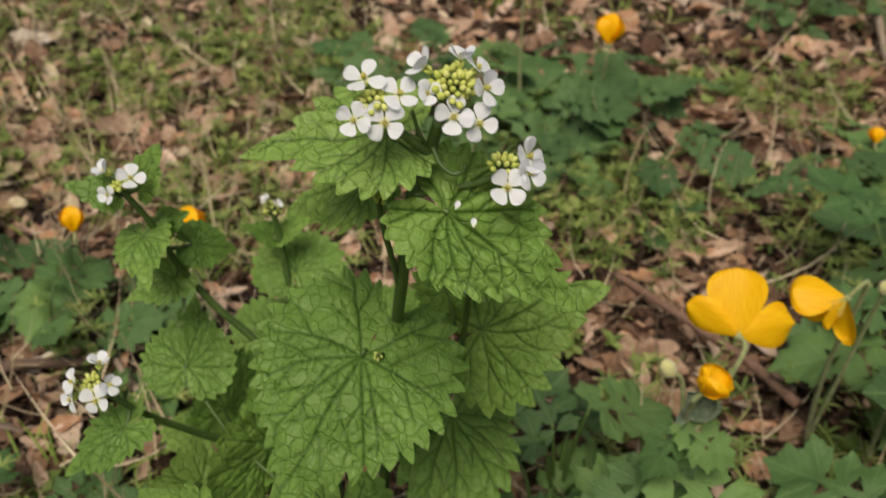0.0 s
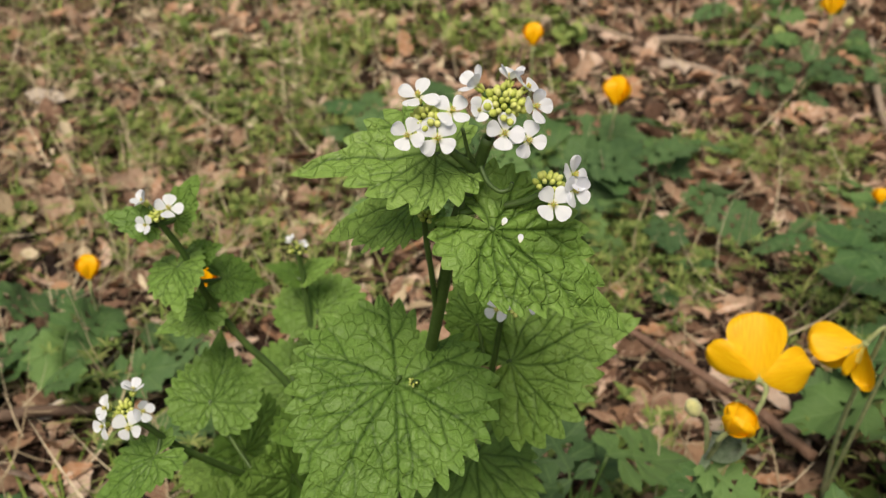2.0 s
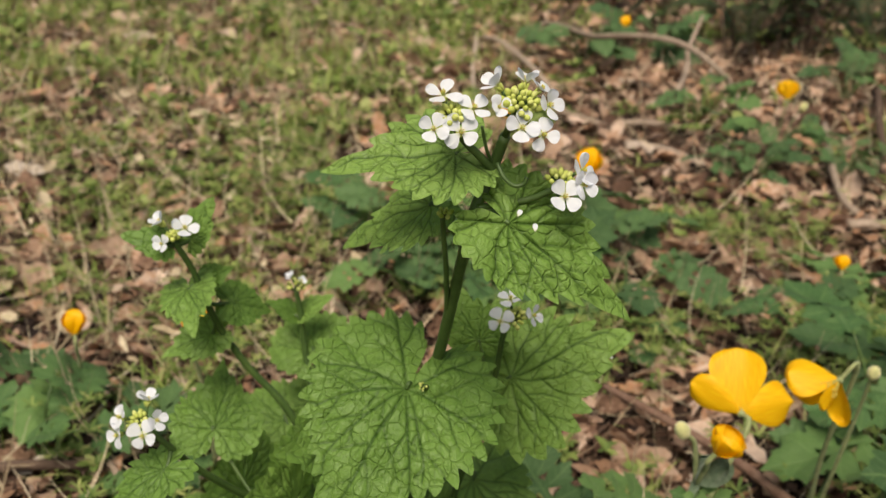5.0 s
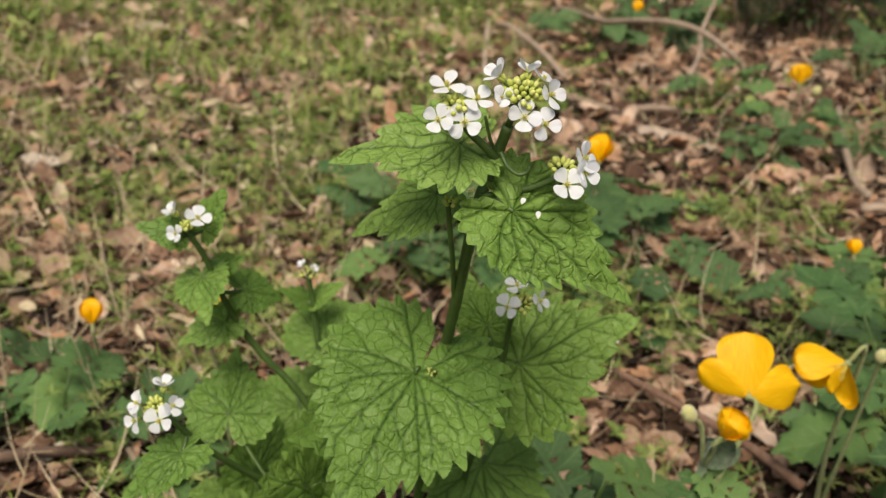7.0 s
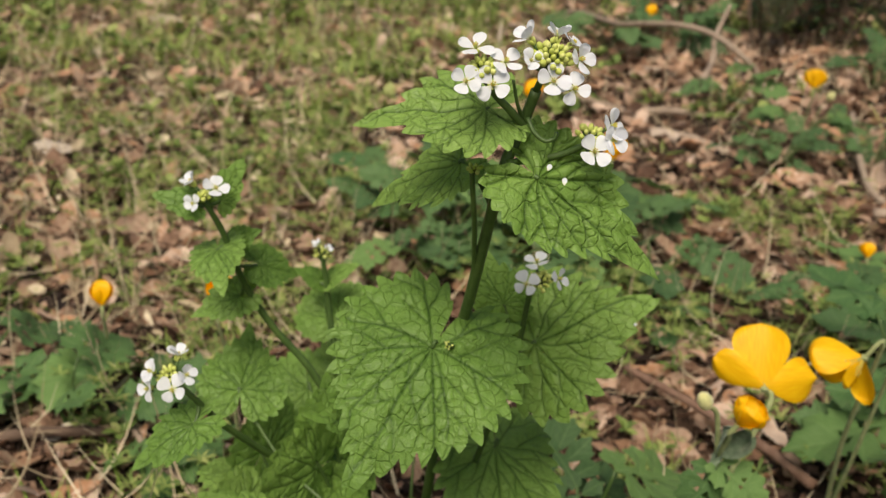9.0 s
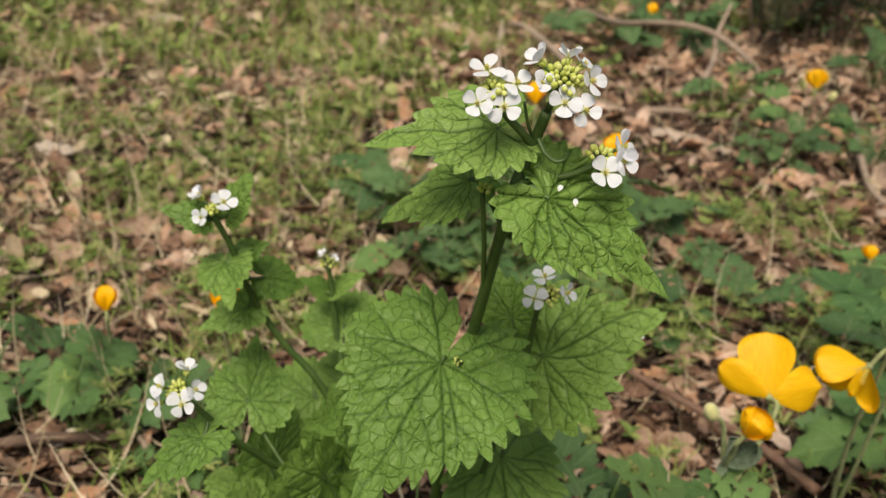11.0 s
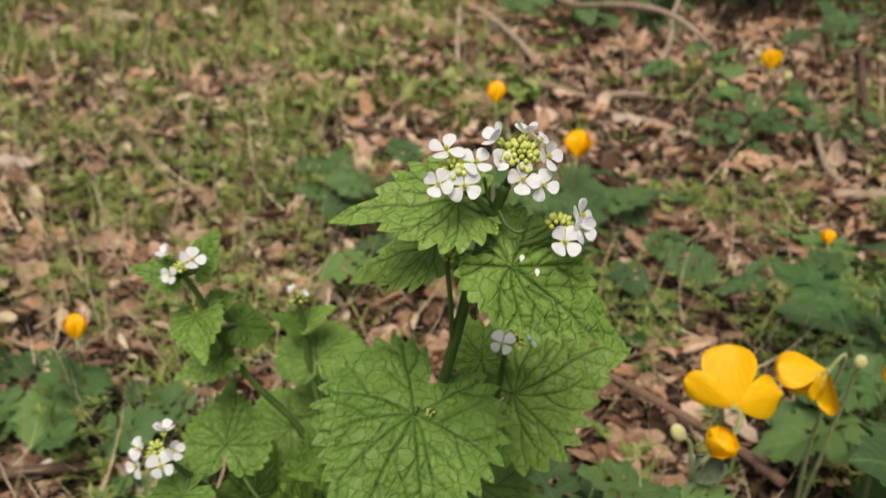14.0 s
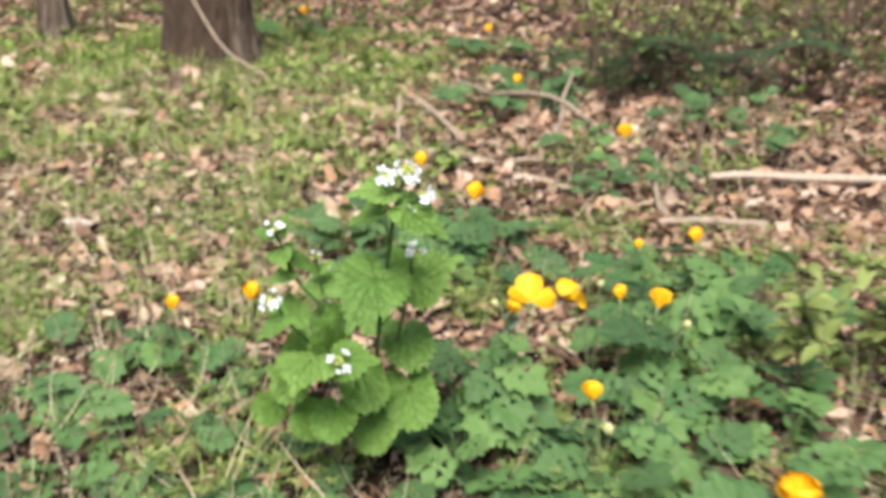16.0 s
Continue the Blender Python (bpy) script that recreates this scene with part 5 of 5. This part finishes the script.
poppy((-0.350, 0.391), (), 3, 0.030, 0.030, 0.050, 80, 0.2)
poppy((-0.285, 0.274), (), 3, 0.030, 0.025, 0.045, 81, 0.2)
poppy((-0.163, 0.250), (), 3, 0.030, 0.020, 0.040, 82, 0.7)
poppy((-0.073, 0.215), (), 4, 0.030, 0.022, 0.040, 83, 0.7)
poppy((0.083, 0.205), (), 4, 0.030, 0.040, 0.055, 84, 0.1)
poppy((0.139, 0.185), (), 4, 0.030, 0.040, 0.060, 85, 0.1)
poppy((0.374, 0.230), (), 4, 0.030, 0.050, 0.060, 86, 0.1)
poppy((0.780, 1.560), (), 9, 0.080, 0.070, 0.059, 88, 1.0)
poppy((0.950, 1.700), (), 9, 0.090, 0.070, 0.063, 89, 1.0)
poppy((0.330, 0.640), (), 6, 0.050, 0.050, 0.038, 91, 0.4)
poppy((0.180, 0.650), (), 4, 0.040, 0.020, 0.028, 92, 0.5)
poppy((0.110, 0.730), (), 9, 0.060, 0.060, 0.048, 101, 0.6)
poppy((0.030, 0.860), (), 9, 0.070, 0.060, 0.050, 102, 0.6)
poppy((0.175, 0.850), (), 8, 0.060, 0.060, 0.050, 103, 0.5)
poppy((0.200, 0.720), (), 7, 0.060, 0.045, 0.045, 104, 0.4)
poppy((0.010, 0.710), (), 7, 0.050, 0.040, 0.042, 105, 0.7)


poppy((0.305, 0.325), (), 6, 0.050, 0.055, 0.060, 111, 0.2)
poppy((0.245, 0.290), (), 5, 0.040, 0.050, 0.055, 112, 0.2)


# ---- single dead leaves ----
DEAD_PALE = plain_material("pale_dead_leaf", [(0.2, (0.40, 0.31, 0.24)), (0.5, (0.58, 0.48, 0.39)), (0.8, (0.74, 0.66, 0.57))], 160.0, 0.6, 0.3, 0.6, 0.002, 0.08, obj=0.4)
DEAD_BROWN = plain_material("brown_dead_leaf", [(0.2, (0.16, 0.085, 0.05)), (0.5, (0.33, 0.19, 0.115)), (0.8, (0.47, 0.31, 0.20))], 160.0, 0.6, 0.3, 0.6, 0.002, 0.08, obj=0.5)


def dead_leaf(x, y, length, spin, pale, seed):
    """A dry leaf with a curled rim, a midrib and a short stalk."""
    rnd = random.Random(seed)
    w, ph, cu = rnd.uniform(0.3, 0.48), rnd.uniform(0, 6), rnd.uniform(0.2, 0.6)
    g = Geo()

    def radius(a):
        r = 0.5 * (1 - 0.18 * math.cos(2 * a + ph * 0.1)) * (1 + 0.06 * math.sin(7 * a + ph) + 0.03 * math.sin(19 * a))
        return length * r * math.hypot(math.sin(a) * w * 1.6, math.cos(a))

    def lift(p, q):
        d = math.hypot(p, q) / length
        return length * (cu * d * d * (0.6 + 0.4 * math.sin(2 * math.atan2(p, q) + ph)) + 0.10 * abs(p) / length + 0.03 * noise.noise((p * 160, q * 160, seed)))
    polar(g, radius, -math.pi, math.pi, 7, 44, lift)
    tube(g, [(0, -0.68 * length, 0.05 * length), (0, -0.3 * length, 0.04 * length), (0, 0.42 * length, 0.10 * length)], 0.014 * length, 0.006 * length, 5)
    m = Matrix.Translation((x, y, float(ground_z(x, y)) + 0.004 + 0.06 * length)) @ Euler((rnd.uniform(-0.3, 0.3), rnd.uniform(-0.3, 0.3), spin)).to_matrix().to_4x4()
    kind = ("pale bleached" if pale else "curled reddish-brown")
    return solo("dead_leaf", g.mesh("dead_leaf", DEAD_PALE if pale else DEAD_BROWN), m, kind + " dead leaf lying on the woodland floor", "dead leaf", "dead leaves on the ground")


dead_leaf(-0.354, 1.494, 0.022, 0.0, 1, 300)
dead_leaf(0.194, 0.566, 0.024, 1.7, 1, 301)
dead_leaf(-0.453, 1.032, 0.055, 3.4, 1, 302)
dead_leaf(-0.168, 0.845, 0.032, 5.1, 0, 303)
dead_leaf(-0.229, 0.755, 0.034, 6.8, 1, 304)
dead_leaf(0.155, 0.498, 0.030, 8.5, 0, 305)
dead_leaf(-0.099, 0.649, 0.028, 10.2, 1, 306)
dead_leaf(-0.250, 0.716, 0.030, 11.9, 0, 307)
dead_leaf(-0.103, 0.555, 0.030, 13.6, 0, 308)
dead_leaf(-0.499, 2.118, 0.080, 15.3, 1, 309)
dead_leaf(-0.551, 1.867, 0.085, 17.0, 1, 310)
dead_leaf(-0.191, 0.378, 0.026, 18.7, 0, 311)
dead_leaf(0.024, 0.583, 0.032, 20.4, 0, 312)
dead_leaf(0.481, 0.776, 0.060, 22.1, 1, 313)
dead_leaf(1.208, 1.774, 0.075, 23.8, 1, 314)
dead_leaf(0.763, 0.818, 0.060, 25.5, 0, 315)
dead_leaf(0.253, 2.666, 0.080, 27.2, 1, 316)
dead_leaf(-0.228, 1.052, 0.030, 28.9, 1, 317)
dead_leaf(-0.568, 1.551, 0.050, 30.6, 1, 318)
dead_leaf(0.418, 1.679, 0.060, 32.3, 1, 319)
dead_leaf(-0.292, 0.870, 0.040, 34.0, 0, 320)
dead_leaf(-0.62, 1.30, 0.06, 35.7, 0, 321)
dead_leaf(-0.40, 1.25, 0.05, 37.4, 1, 322)
dead_leaf(-0.30, 1.32, 0.045, 39.1, 0, 323)
dead_leaf(0.60, 0.95, 0.055, 40.8, 0, 324)
dead_leaf(0.70, 1.00, 0.06, 42.5, 1, 325)
dead_leaf(0.85, 0.92, 0.06, 44.2, 0, 326)
dead_leaf(0.33, 0.98, 0.04, 45.9, 1, 327)
dead_leaf(-0.05, 0.95, 0.03, 47.6, 1, 328)
dead_leaf(0.21, 0.47, 0.028, 49.3, 0, 329)
dead_leaf(0.175, 0.44, 0.026, 51.0, 0, 330)
dead_leaf(0.14, 0.43, 0.022, 52.7, 1, 331)
dead_leaf(0.158, 0.449, 0.030, 54.4, 0, 332)
dead_leaf(0.21, 0.433, 0.026, 56.1, 1, 333)
dead_leaf(0.133, 0.472, 0.024, 57.8, 0, 334)
dead_leaf(-0.232, 0.422, 0.034, 59.5, 0, 335)
dead_leaf(-0.253, 0.565, 0.030, 61.2, 1, 336)
dead_leaf(0.192, 0.467, 0.022, 62.9, 1, 337)
dead_leaf(0.231, 0.467, 0.024, 64.6, 0, 338)
dead_leaf(-0.203, 0.696, 0.030, 66.3, 0, 339)
dead_leaf(-0.603, 1.996, 0.075, 68.0, 1, 340)
dead_leaf(0.225, 0.41, 0.024, 69.7, 0, 341)
dead_leaf(-0.226, 0.455, 0.030, 71.4, 1, 342)
dead_leaf(-0.281, 0.667, 0.026, 73.1, 1, 343)

# ---- sticks ----
def stick(pts, r0, r1, mat, label, name="stick", seed=1, bumpy=0.12):
    g = Geo()
    base = Vector(pts[0])
    tube(g, [Vector(p) - base for p in pts], r0, r1, 9, 0, 8, bumpy, seed)
    return solo(name, g.mesh(name, mat), Matrix.Translation(base), label, "stick")


stick([(0.675, 1.155, 0.020), (0.74, 1.138, 0.026), (0.85, 1.11, 0.024), (1.10, 1.06, 0.022)], 0.007, 0.009, STRAW_TWIG, "thick pale bare stick lying on dead leaves")
stick([(0.604, 1.255, 0.045), (0.556, 1.120, 0.036), (0.528, 1.035, 0.028), (0.513, 0.970, 0.022), (0.523, 0.928, 0.014)], 0.0042, 0.0042, STRAW_TWIG, "curved pale twig lying on dead leaves", "twig", 2)
stick([(0.150, 2.10, 0.02), (0.118, 1.70, 0.024), (0.1056, 1.4544, 0.016)], 0.005, 0.004, STRAW_TWIG, "thin pale twig lying in the grass", "twig", 3)
stick([(0.085, 1.50, 0.010), (0.200, 1.415, 0.020), (0.255, 1.365, 0.020), (0.302, 1.319, 0.014)], 0.0055, 0.005, TWIG, "pale broken stick lying on dead leaves", "stick", 4)
stick([(0.300, 2.16, 0.04), (0.323, 2.05, 0.06), (0.345, 1.74, 0.085), (0.375, 1.62, 0.105), (0.420, 1.55, 0.115), (0.460, 1.50, 0.11), (0.500, 1.46, 0.085), (0.533, 1.453, 0.05), (0.540, 1.41, 0.008)], 0.0055, 0.0050, STRAW_TWIG, "long curved pale branch arching over the litter", "branch", 5)
stick([(0.148, 0.555, 0.018), (0.173, 0.508, 0.025), (0.208, 0.448, 0.030), (0.229, 0.407, 0.029)], 0.0027, 0.0034, TWIG_RED, "reddish-brown bare stick lying on dead leaves", "stick", 7)
stick([(-0.275, 0.437, 0.016), (-0.2335, 0.4434, 0.022), (-0.19, 0.453, 0.018)], 0.0042, 0.0034, TWIG_DARK, "dark thin twig lying on dead leaves", "twig", 8)
stick([(0.490, 0.912, 0.016), (0.56, 0.892, 0.022), (0.66, 0.876, 0.016)], 0.0075, 0.006, STRAW_TWIG, "pale broken stick lying on dead leaves", "stick", 9)
stick([(0.311, 1.232, 0.014), (0.355, 1.190, 0.018), (0.397, 1.141, 0.012)], 0.0065, 0.0045, STRAW_TWIG, "pale broken stick lying on dead leaves", "stick", 10)
stick([(0.86, 1.62, 0.0), (0.79, 1.48, 0.05), (0.70, 1.28, 0.04), (0.655, 1.16, 0.02)], 0.006, 0.005, TWIG_DARK, "dark bent twig lying across the litter", "twig", 11)
stick([(0.530, 1.656, 0.14), (0.492, 1.591, 0.09), (0.490, 1.577, 0.062), (0.450, 1.492, 0.034), (0.393, 1.443, 0.018)], 0.003, 0.0075, STRAW_TWIG, "pale crooked twig rising from the litter", "twig", 12)
stick([(1.165, 1.92, 0.135), (1.10, 1.90, 0.075), (1.065, 1.88, 0.048), (0.985, 1.72, 0.008)], 0.004, 0.005, STRAW_TWIG, "pale bent twig standing in the litter", "twig", 14)
stick([(0.325, 1.355, 0.012), (0.375, 1.346, 0.016), (0.422, 1.332, 0.012)], 0.0055, 0.005, TWIG, "pale broken stick lying on dead leaves", "stick", 16)
stick([(0.308, 1.205, 0.014), (0.323, 1.198, 0.020), (0.340, 1.190, 0.014)], 0.0085, 0.0075, STRAW_TWIG, "short thick pale piece of broken branch", "stick", 17)
stick([(0.523, 1.554, 0.062), (0.535, 1.565, 0.045), (0.548, 1.585, 0.010)], 0.0028, 0.004, STRAW_TWIG, "short pale twig standing in the litter", "twig", 18)
stick([(0.165, 2.02, 0.03), (0.185, 1.88, 0.045), (0.222, 1.65, 0.04), (0.246, 1.526, 0.022)], 0.006, 0.005, STRAW_TWIG, "thin pale twig lying on litter", "twig", 19)
stick([(0.840, 2.430, -0.01), (0.845, 2.44, 0.25), (0.835, 2.43, 0.55), (0.850, 2.46, 0.95)], 0.0085, 0.005, TWIG_DARK, "thin upright bare brown stem of a sapling", "sapling", 20)
stick([(1.270, 2.050, -0.01), (1.31, 2.06, 0.20), (1.38, 2.08, 0.48), (1.43, 2.10, 0.80)], 0.0065, 0.004, TWIG_DARK, "thin leaning bare brown stem of a sapling", "sapling", 21)
stick([(-0.125, 0.40, 0.014), (-0.16, 0.43, 0.018), (-0.195, 0.48, 0.014)], 0.0026, 0.0020, TWIG, "thin brown twig lying on soil", "twig", 13)


# ---- trees and undergrowth ----
def tree(at, radius, height, seed, label):
    """A trunk with a flared, furrowed foot and a few bare limbs high up."""
    rnd = random.Random(seed)
    gz = float(ground_z(*at))
    ob = thing("tree", (at[0], at[1], gz), label, "tree")
    g = Geo()
    rows, sides = 46, 40
    verts, faces = [], []
    ph = [rnd.uniform(0, 6.3) for _ in range(4)]
    for i in range(rows + 1):
        z = -0.08 + (height + 0.08) * (i / rows) ** 1.6
        flare = 0.38 * math.exp(-max(z, -0.05) / 0.16)
        for k in range(sides):
            a = 2 * math.pi * k / sides
            ridge = 1 + flare * (0.45 + 0.55 * math.cos(5 * a + ph[0]) ** 2) + 0.035 * math.sin(9 * a + ph[1] + z * 2) + 0.03 * noise.noise((math.cos(a) * 6, math.sin(a) * 6, z * 5 + seed))
            r = radius * ridge * (1 - 0.45 * max(z, 0) / height)
            verts.append((at[0] + r * math.cos(a) + 0.03 * z * math.sin(ph[2]), at[1] + r * math.sin(a) + 0.03 * z * math.cos(ph[3]), gz + z))
    for i in range(rows):
        for k in range(sides):
            a, b = i * sides + k, i * sides + (k + 1) % sides
            faces.append((a, b, b + sides, a + sides))
    faces.append(tuple(range(rows * sides, (rows + 1) * sides)))
    g.add(verts, faces)
    part("trunk", g.mesh("trunk", BARK), ob)
    for k in range(5):
        a, z = rnd.uniform(0, 6.3), height * rnd.uniform(0.62, 0.95)
        p = Vector((at[0], at[1], gz + z))
        d = Vector((math.cos(a), math.sin(a), 0.9))
        g = Geo()
        tube(g, [p, p + d * height * 0.15, p + d * height * 0.3 + Vector((0, 0, 0.2))], radius * 0.3, radius * 0.08, 8)
        part("limb", g.mesh("limb", BARK), ob)
    return ob


tree((-0.435, 2.72), 0.135, 5.0, 1, "grey-brown tree trunk with a flared foot among weeds")
tree((-1.12, 3.36), 0.055, 4.0, 2, "slim dark tree trunk rising from weeds")
stick([(-0.49, 2.50, 0.34), (-0.36, 2.34, 0.14), (-0.22, 2.17, 0.07)], 0.0045, 0.004, STRAW_TWIG, "pale thin stick leaning on a tree trunk", "stick", 15)


def shrub(at, height, stems, leaves, leaf_size, seed, label, name="shrub", reach=0.25, mat=SHRUB_LEAF):
    """Thin upright stems with side twigs and many small pointed leaves."""
    rnd = random.Random(seed)
    gz = float(ground_z(*at))
    ob = thing(name, (at[0], at[1], gz), label, "shrub")
    ends = []
    near = name == "sapling"
    for k in range(stems):
        a, q = rnd.uniform(0, 6.3), reach * rnd.uniform(0.3, 1)
        b = Vector((at[0] + rnd.uniform(-0.02, 0.02), at[1] + rnd.uniform(-0.02, 0.02), gz - 0.01))
        t = b + Vector((math.cos(a) * q, math.sin(a) * q, height * rnd.uniform(0.7, 1.05)))
        mid = b.lerp(t, 0.5) + Vector((rnd.uniform(-1, 1), rnd.uniform(-1, 1), 0)) * reach * 0.15
        g = Geo()
        tube(g, [b, mid, t], 0.0035 * height ** 0.5 + 0.0008, 0.0012, 6, 0, 5)
        twigs = []
        for _ in range(4):
            s = rnd.uniform(0.25, 0.95)
            p = b.lerp(mid, s * 2) if s < 0.5 else mid.lerp(t, s * 2 - 1)
            e = p + Vector((rnd.uniform(-1, 1), rnd.uniform(-1, 1), rnd.uniform(0.1, 0.9))).normalized() * height * 0.25
            twigs.append((p, e))
            if not near:
                tube(g, [p, e], 0.0013, 0.0007, 5)
        st = part("stem", g.mesh("stem", TWIG_DARK), ob)
        if near:
            for p, e in twigs:
                g = Geo()
                tube(g, [p, e], 0.0011, 0.0006, 5)
                part("twig", g.mesh("twig", TWIG_DARK), st)
        ends += twigs + [(mid, t)]
    tv, tf = blade_template(4, 0.5, -0.3, 0.25, seed, 0.05)
    tv = np.array(tv) + (0, 0.5, 0)
    g = Geo()
    for i in range(leaves):
        p, e = rnd.choice(ends)
        q = p.lerp(e, rnd.uniform(0.1, 1.05))
        rot = Euler((rnd.uniform(-0.6, 0.7), rnd.uniform(-0.5, 0.5), rnd.uniform(0, 6.3))).to_matrix()
        s = leaf_size * rnd.uniform(0.6, 1.2)
        g.add([q + rot @ Vector(v) * s for v in tv], tf)
    part("foliage", g.mesh("foliage", mat), ob, I4, "small fresh green leaves")
    return ob


shrub((0.440, 0.300), 0.20, 1, 60, 0.030, 30, "young sapling with fresh yellow-green leaves", "sapling", 0.02)
shrub((0.540, 0.360), 0.17, 2, 60, 0.030, 31, "young sapling with fresh yellow-green leaves", "sapling", 0.05)
rs = random.Random(77)
for i in range(34):
    x, y = rs.uniform(0.85, 3.4), rs.uniform(2.45, 4.6)
    shrub((x, y), rs.uniform(0.35, 0.85), 6, 260, 0.034, 50 + i, "wild shrub with thin brown stems and small green leaves", "shrub", 0.22)
for i, (x, y) in enumerate(((0.72, 2.0), (0.62, 2.25), (1.62, 2.0), (1.95, 2.3), (2.4, 1.9), (-1.4, 2.7), (-0.8, 2.9))):
    shrub((x, y), 0.35, 3, 70, 0.03, 80 + i, "sparse wild shrub with thin brown stems", "shrub", 0.18)


def fern(at, fronds, length, seed):
    rnd = random.Random(seed)
    root = Vector((at[0], at[1], float(ground_z(*at))))
    ob = thing("fern", root, "dark evergreen fern with arching feathery fronds", "fern")
    for k in range(fronds):
        a = k * 6.28 / fronds + rnd.uniform(-0.3, 0.3)
        d = Vector((math.cos(a), math.sin(a), 0))
        L = length * rnd.uniform(0.8, 1.15)
        pts = spline([root, root + d * L * 0.4 + UP * L * 0.42, root + d * L * 0.8 + UP * L * 0.45, root + d * L * 1.05 + UP * L * 0.25], 9)
        g = Geo()
        tube(g, [pts[0], pts[9], pts[18], pts[-1]], 0.0016, 0.0007, 5)
        side = d.cross(UP)
        for j in range(4, len(pts)):
            s = j / len(pts)
            w = L * 0.2 * math.sin(math.pi * min(1, 0.12 + s * 0.88)) + 0.004
            for sg in (-1, 1):
                for off in (0.0, 0.5):
                    p = pts[j].lerp(pts[min(j + 1, len(pts) - 1)], off)
                    t = p + side * sg * w + d * w * 0.25 - UP * w * 0.15
                    fw = d * L * 0.012
                    g.add([p - fw, p + fw, p.lerp(t, 0.6) + fw * 0.9 + UP * 0.002, t, p.lerp(t, 0.6) - fw * 0.9 + UP * 0.002], [(0, 1, 2, 4), (4, 2, 3)])
        part("frond", g.mesh("frond", FERN), ob)
    return ob


fern((1.08, 2.05), 8, 0.36, 5)
fern((0.80, 2.15), 7, 0.26, 6)
# low bushes added in the dark fern colour to paint the thicket's shade
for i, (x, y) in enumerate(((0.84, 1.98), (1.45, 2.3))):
    shrub((x, y), 0.22, 5, 80, 0.030, 120 + i, "low bush below the thicket, its shade put into dark green leaves", "shrub", 0.16, FERN)
rs = random.Random(5)
for i in range(16):
    x, y = rs.uniform(0.8, 2.1), rs.uniform(1.8, 2.6)
    shrub((x, y), rs.uniform(0.25, 0.5), 7, 70, 0.028, 140 + i, "tangled wild shrub with many thin brown stems", "shrub", 0.2)
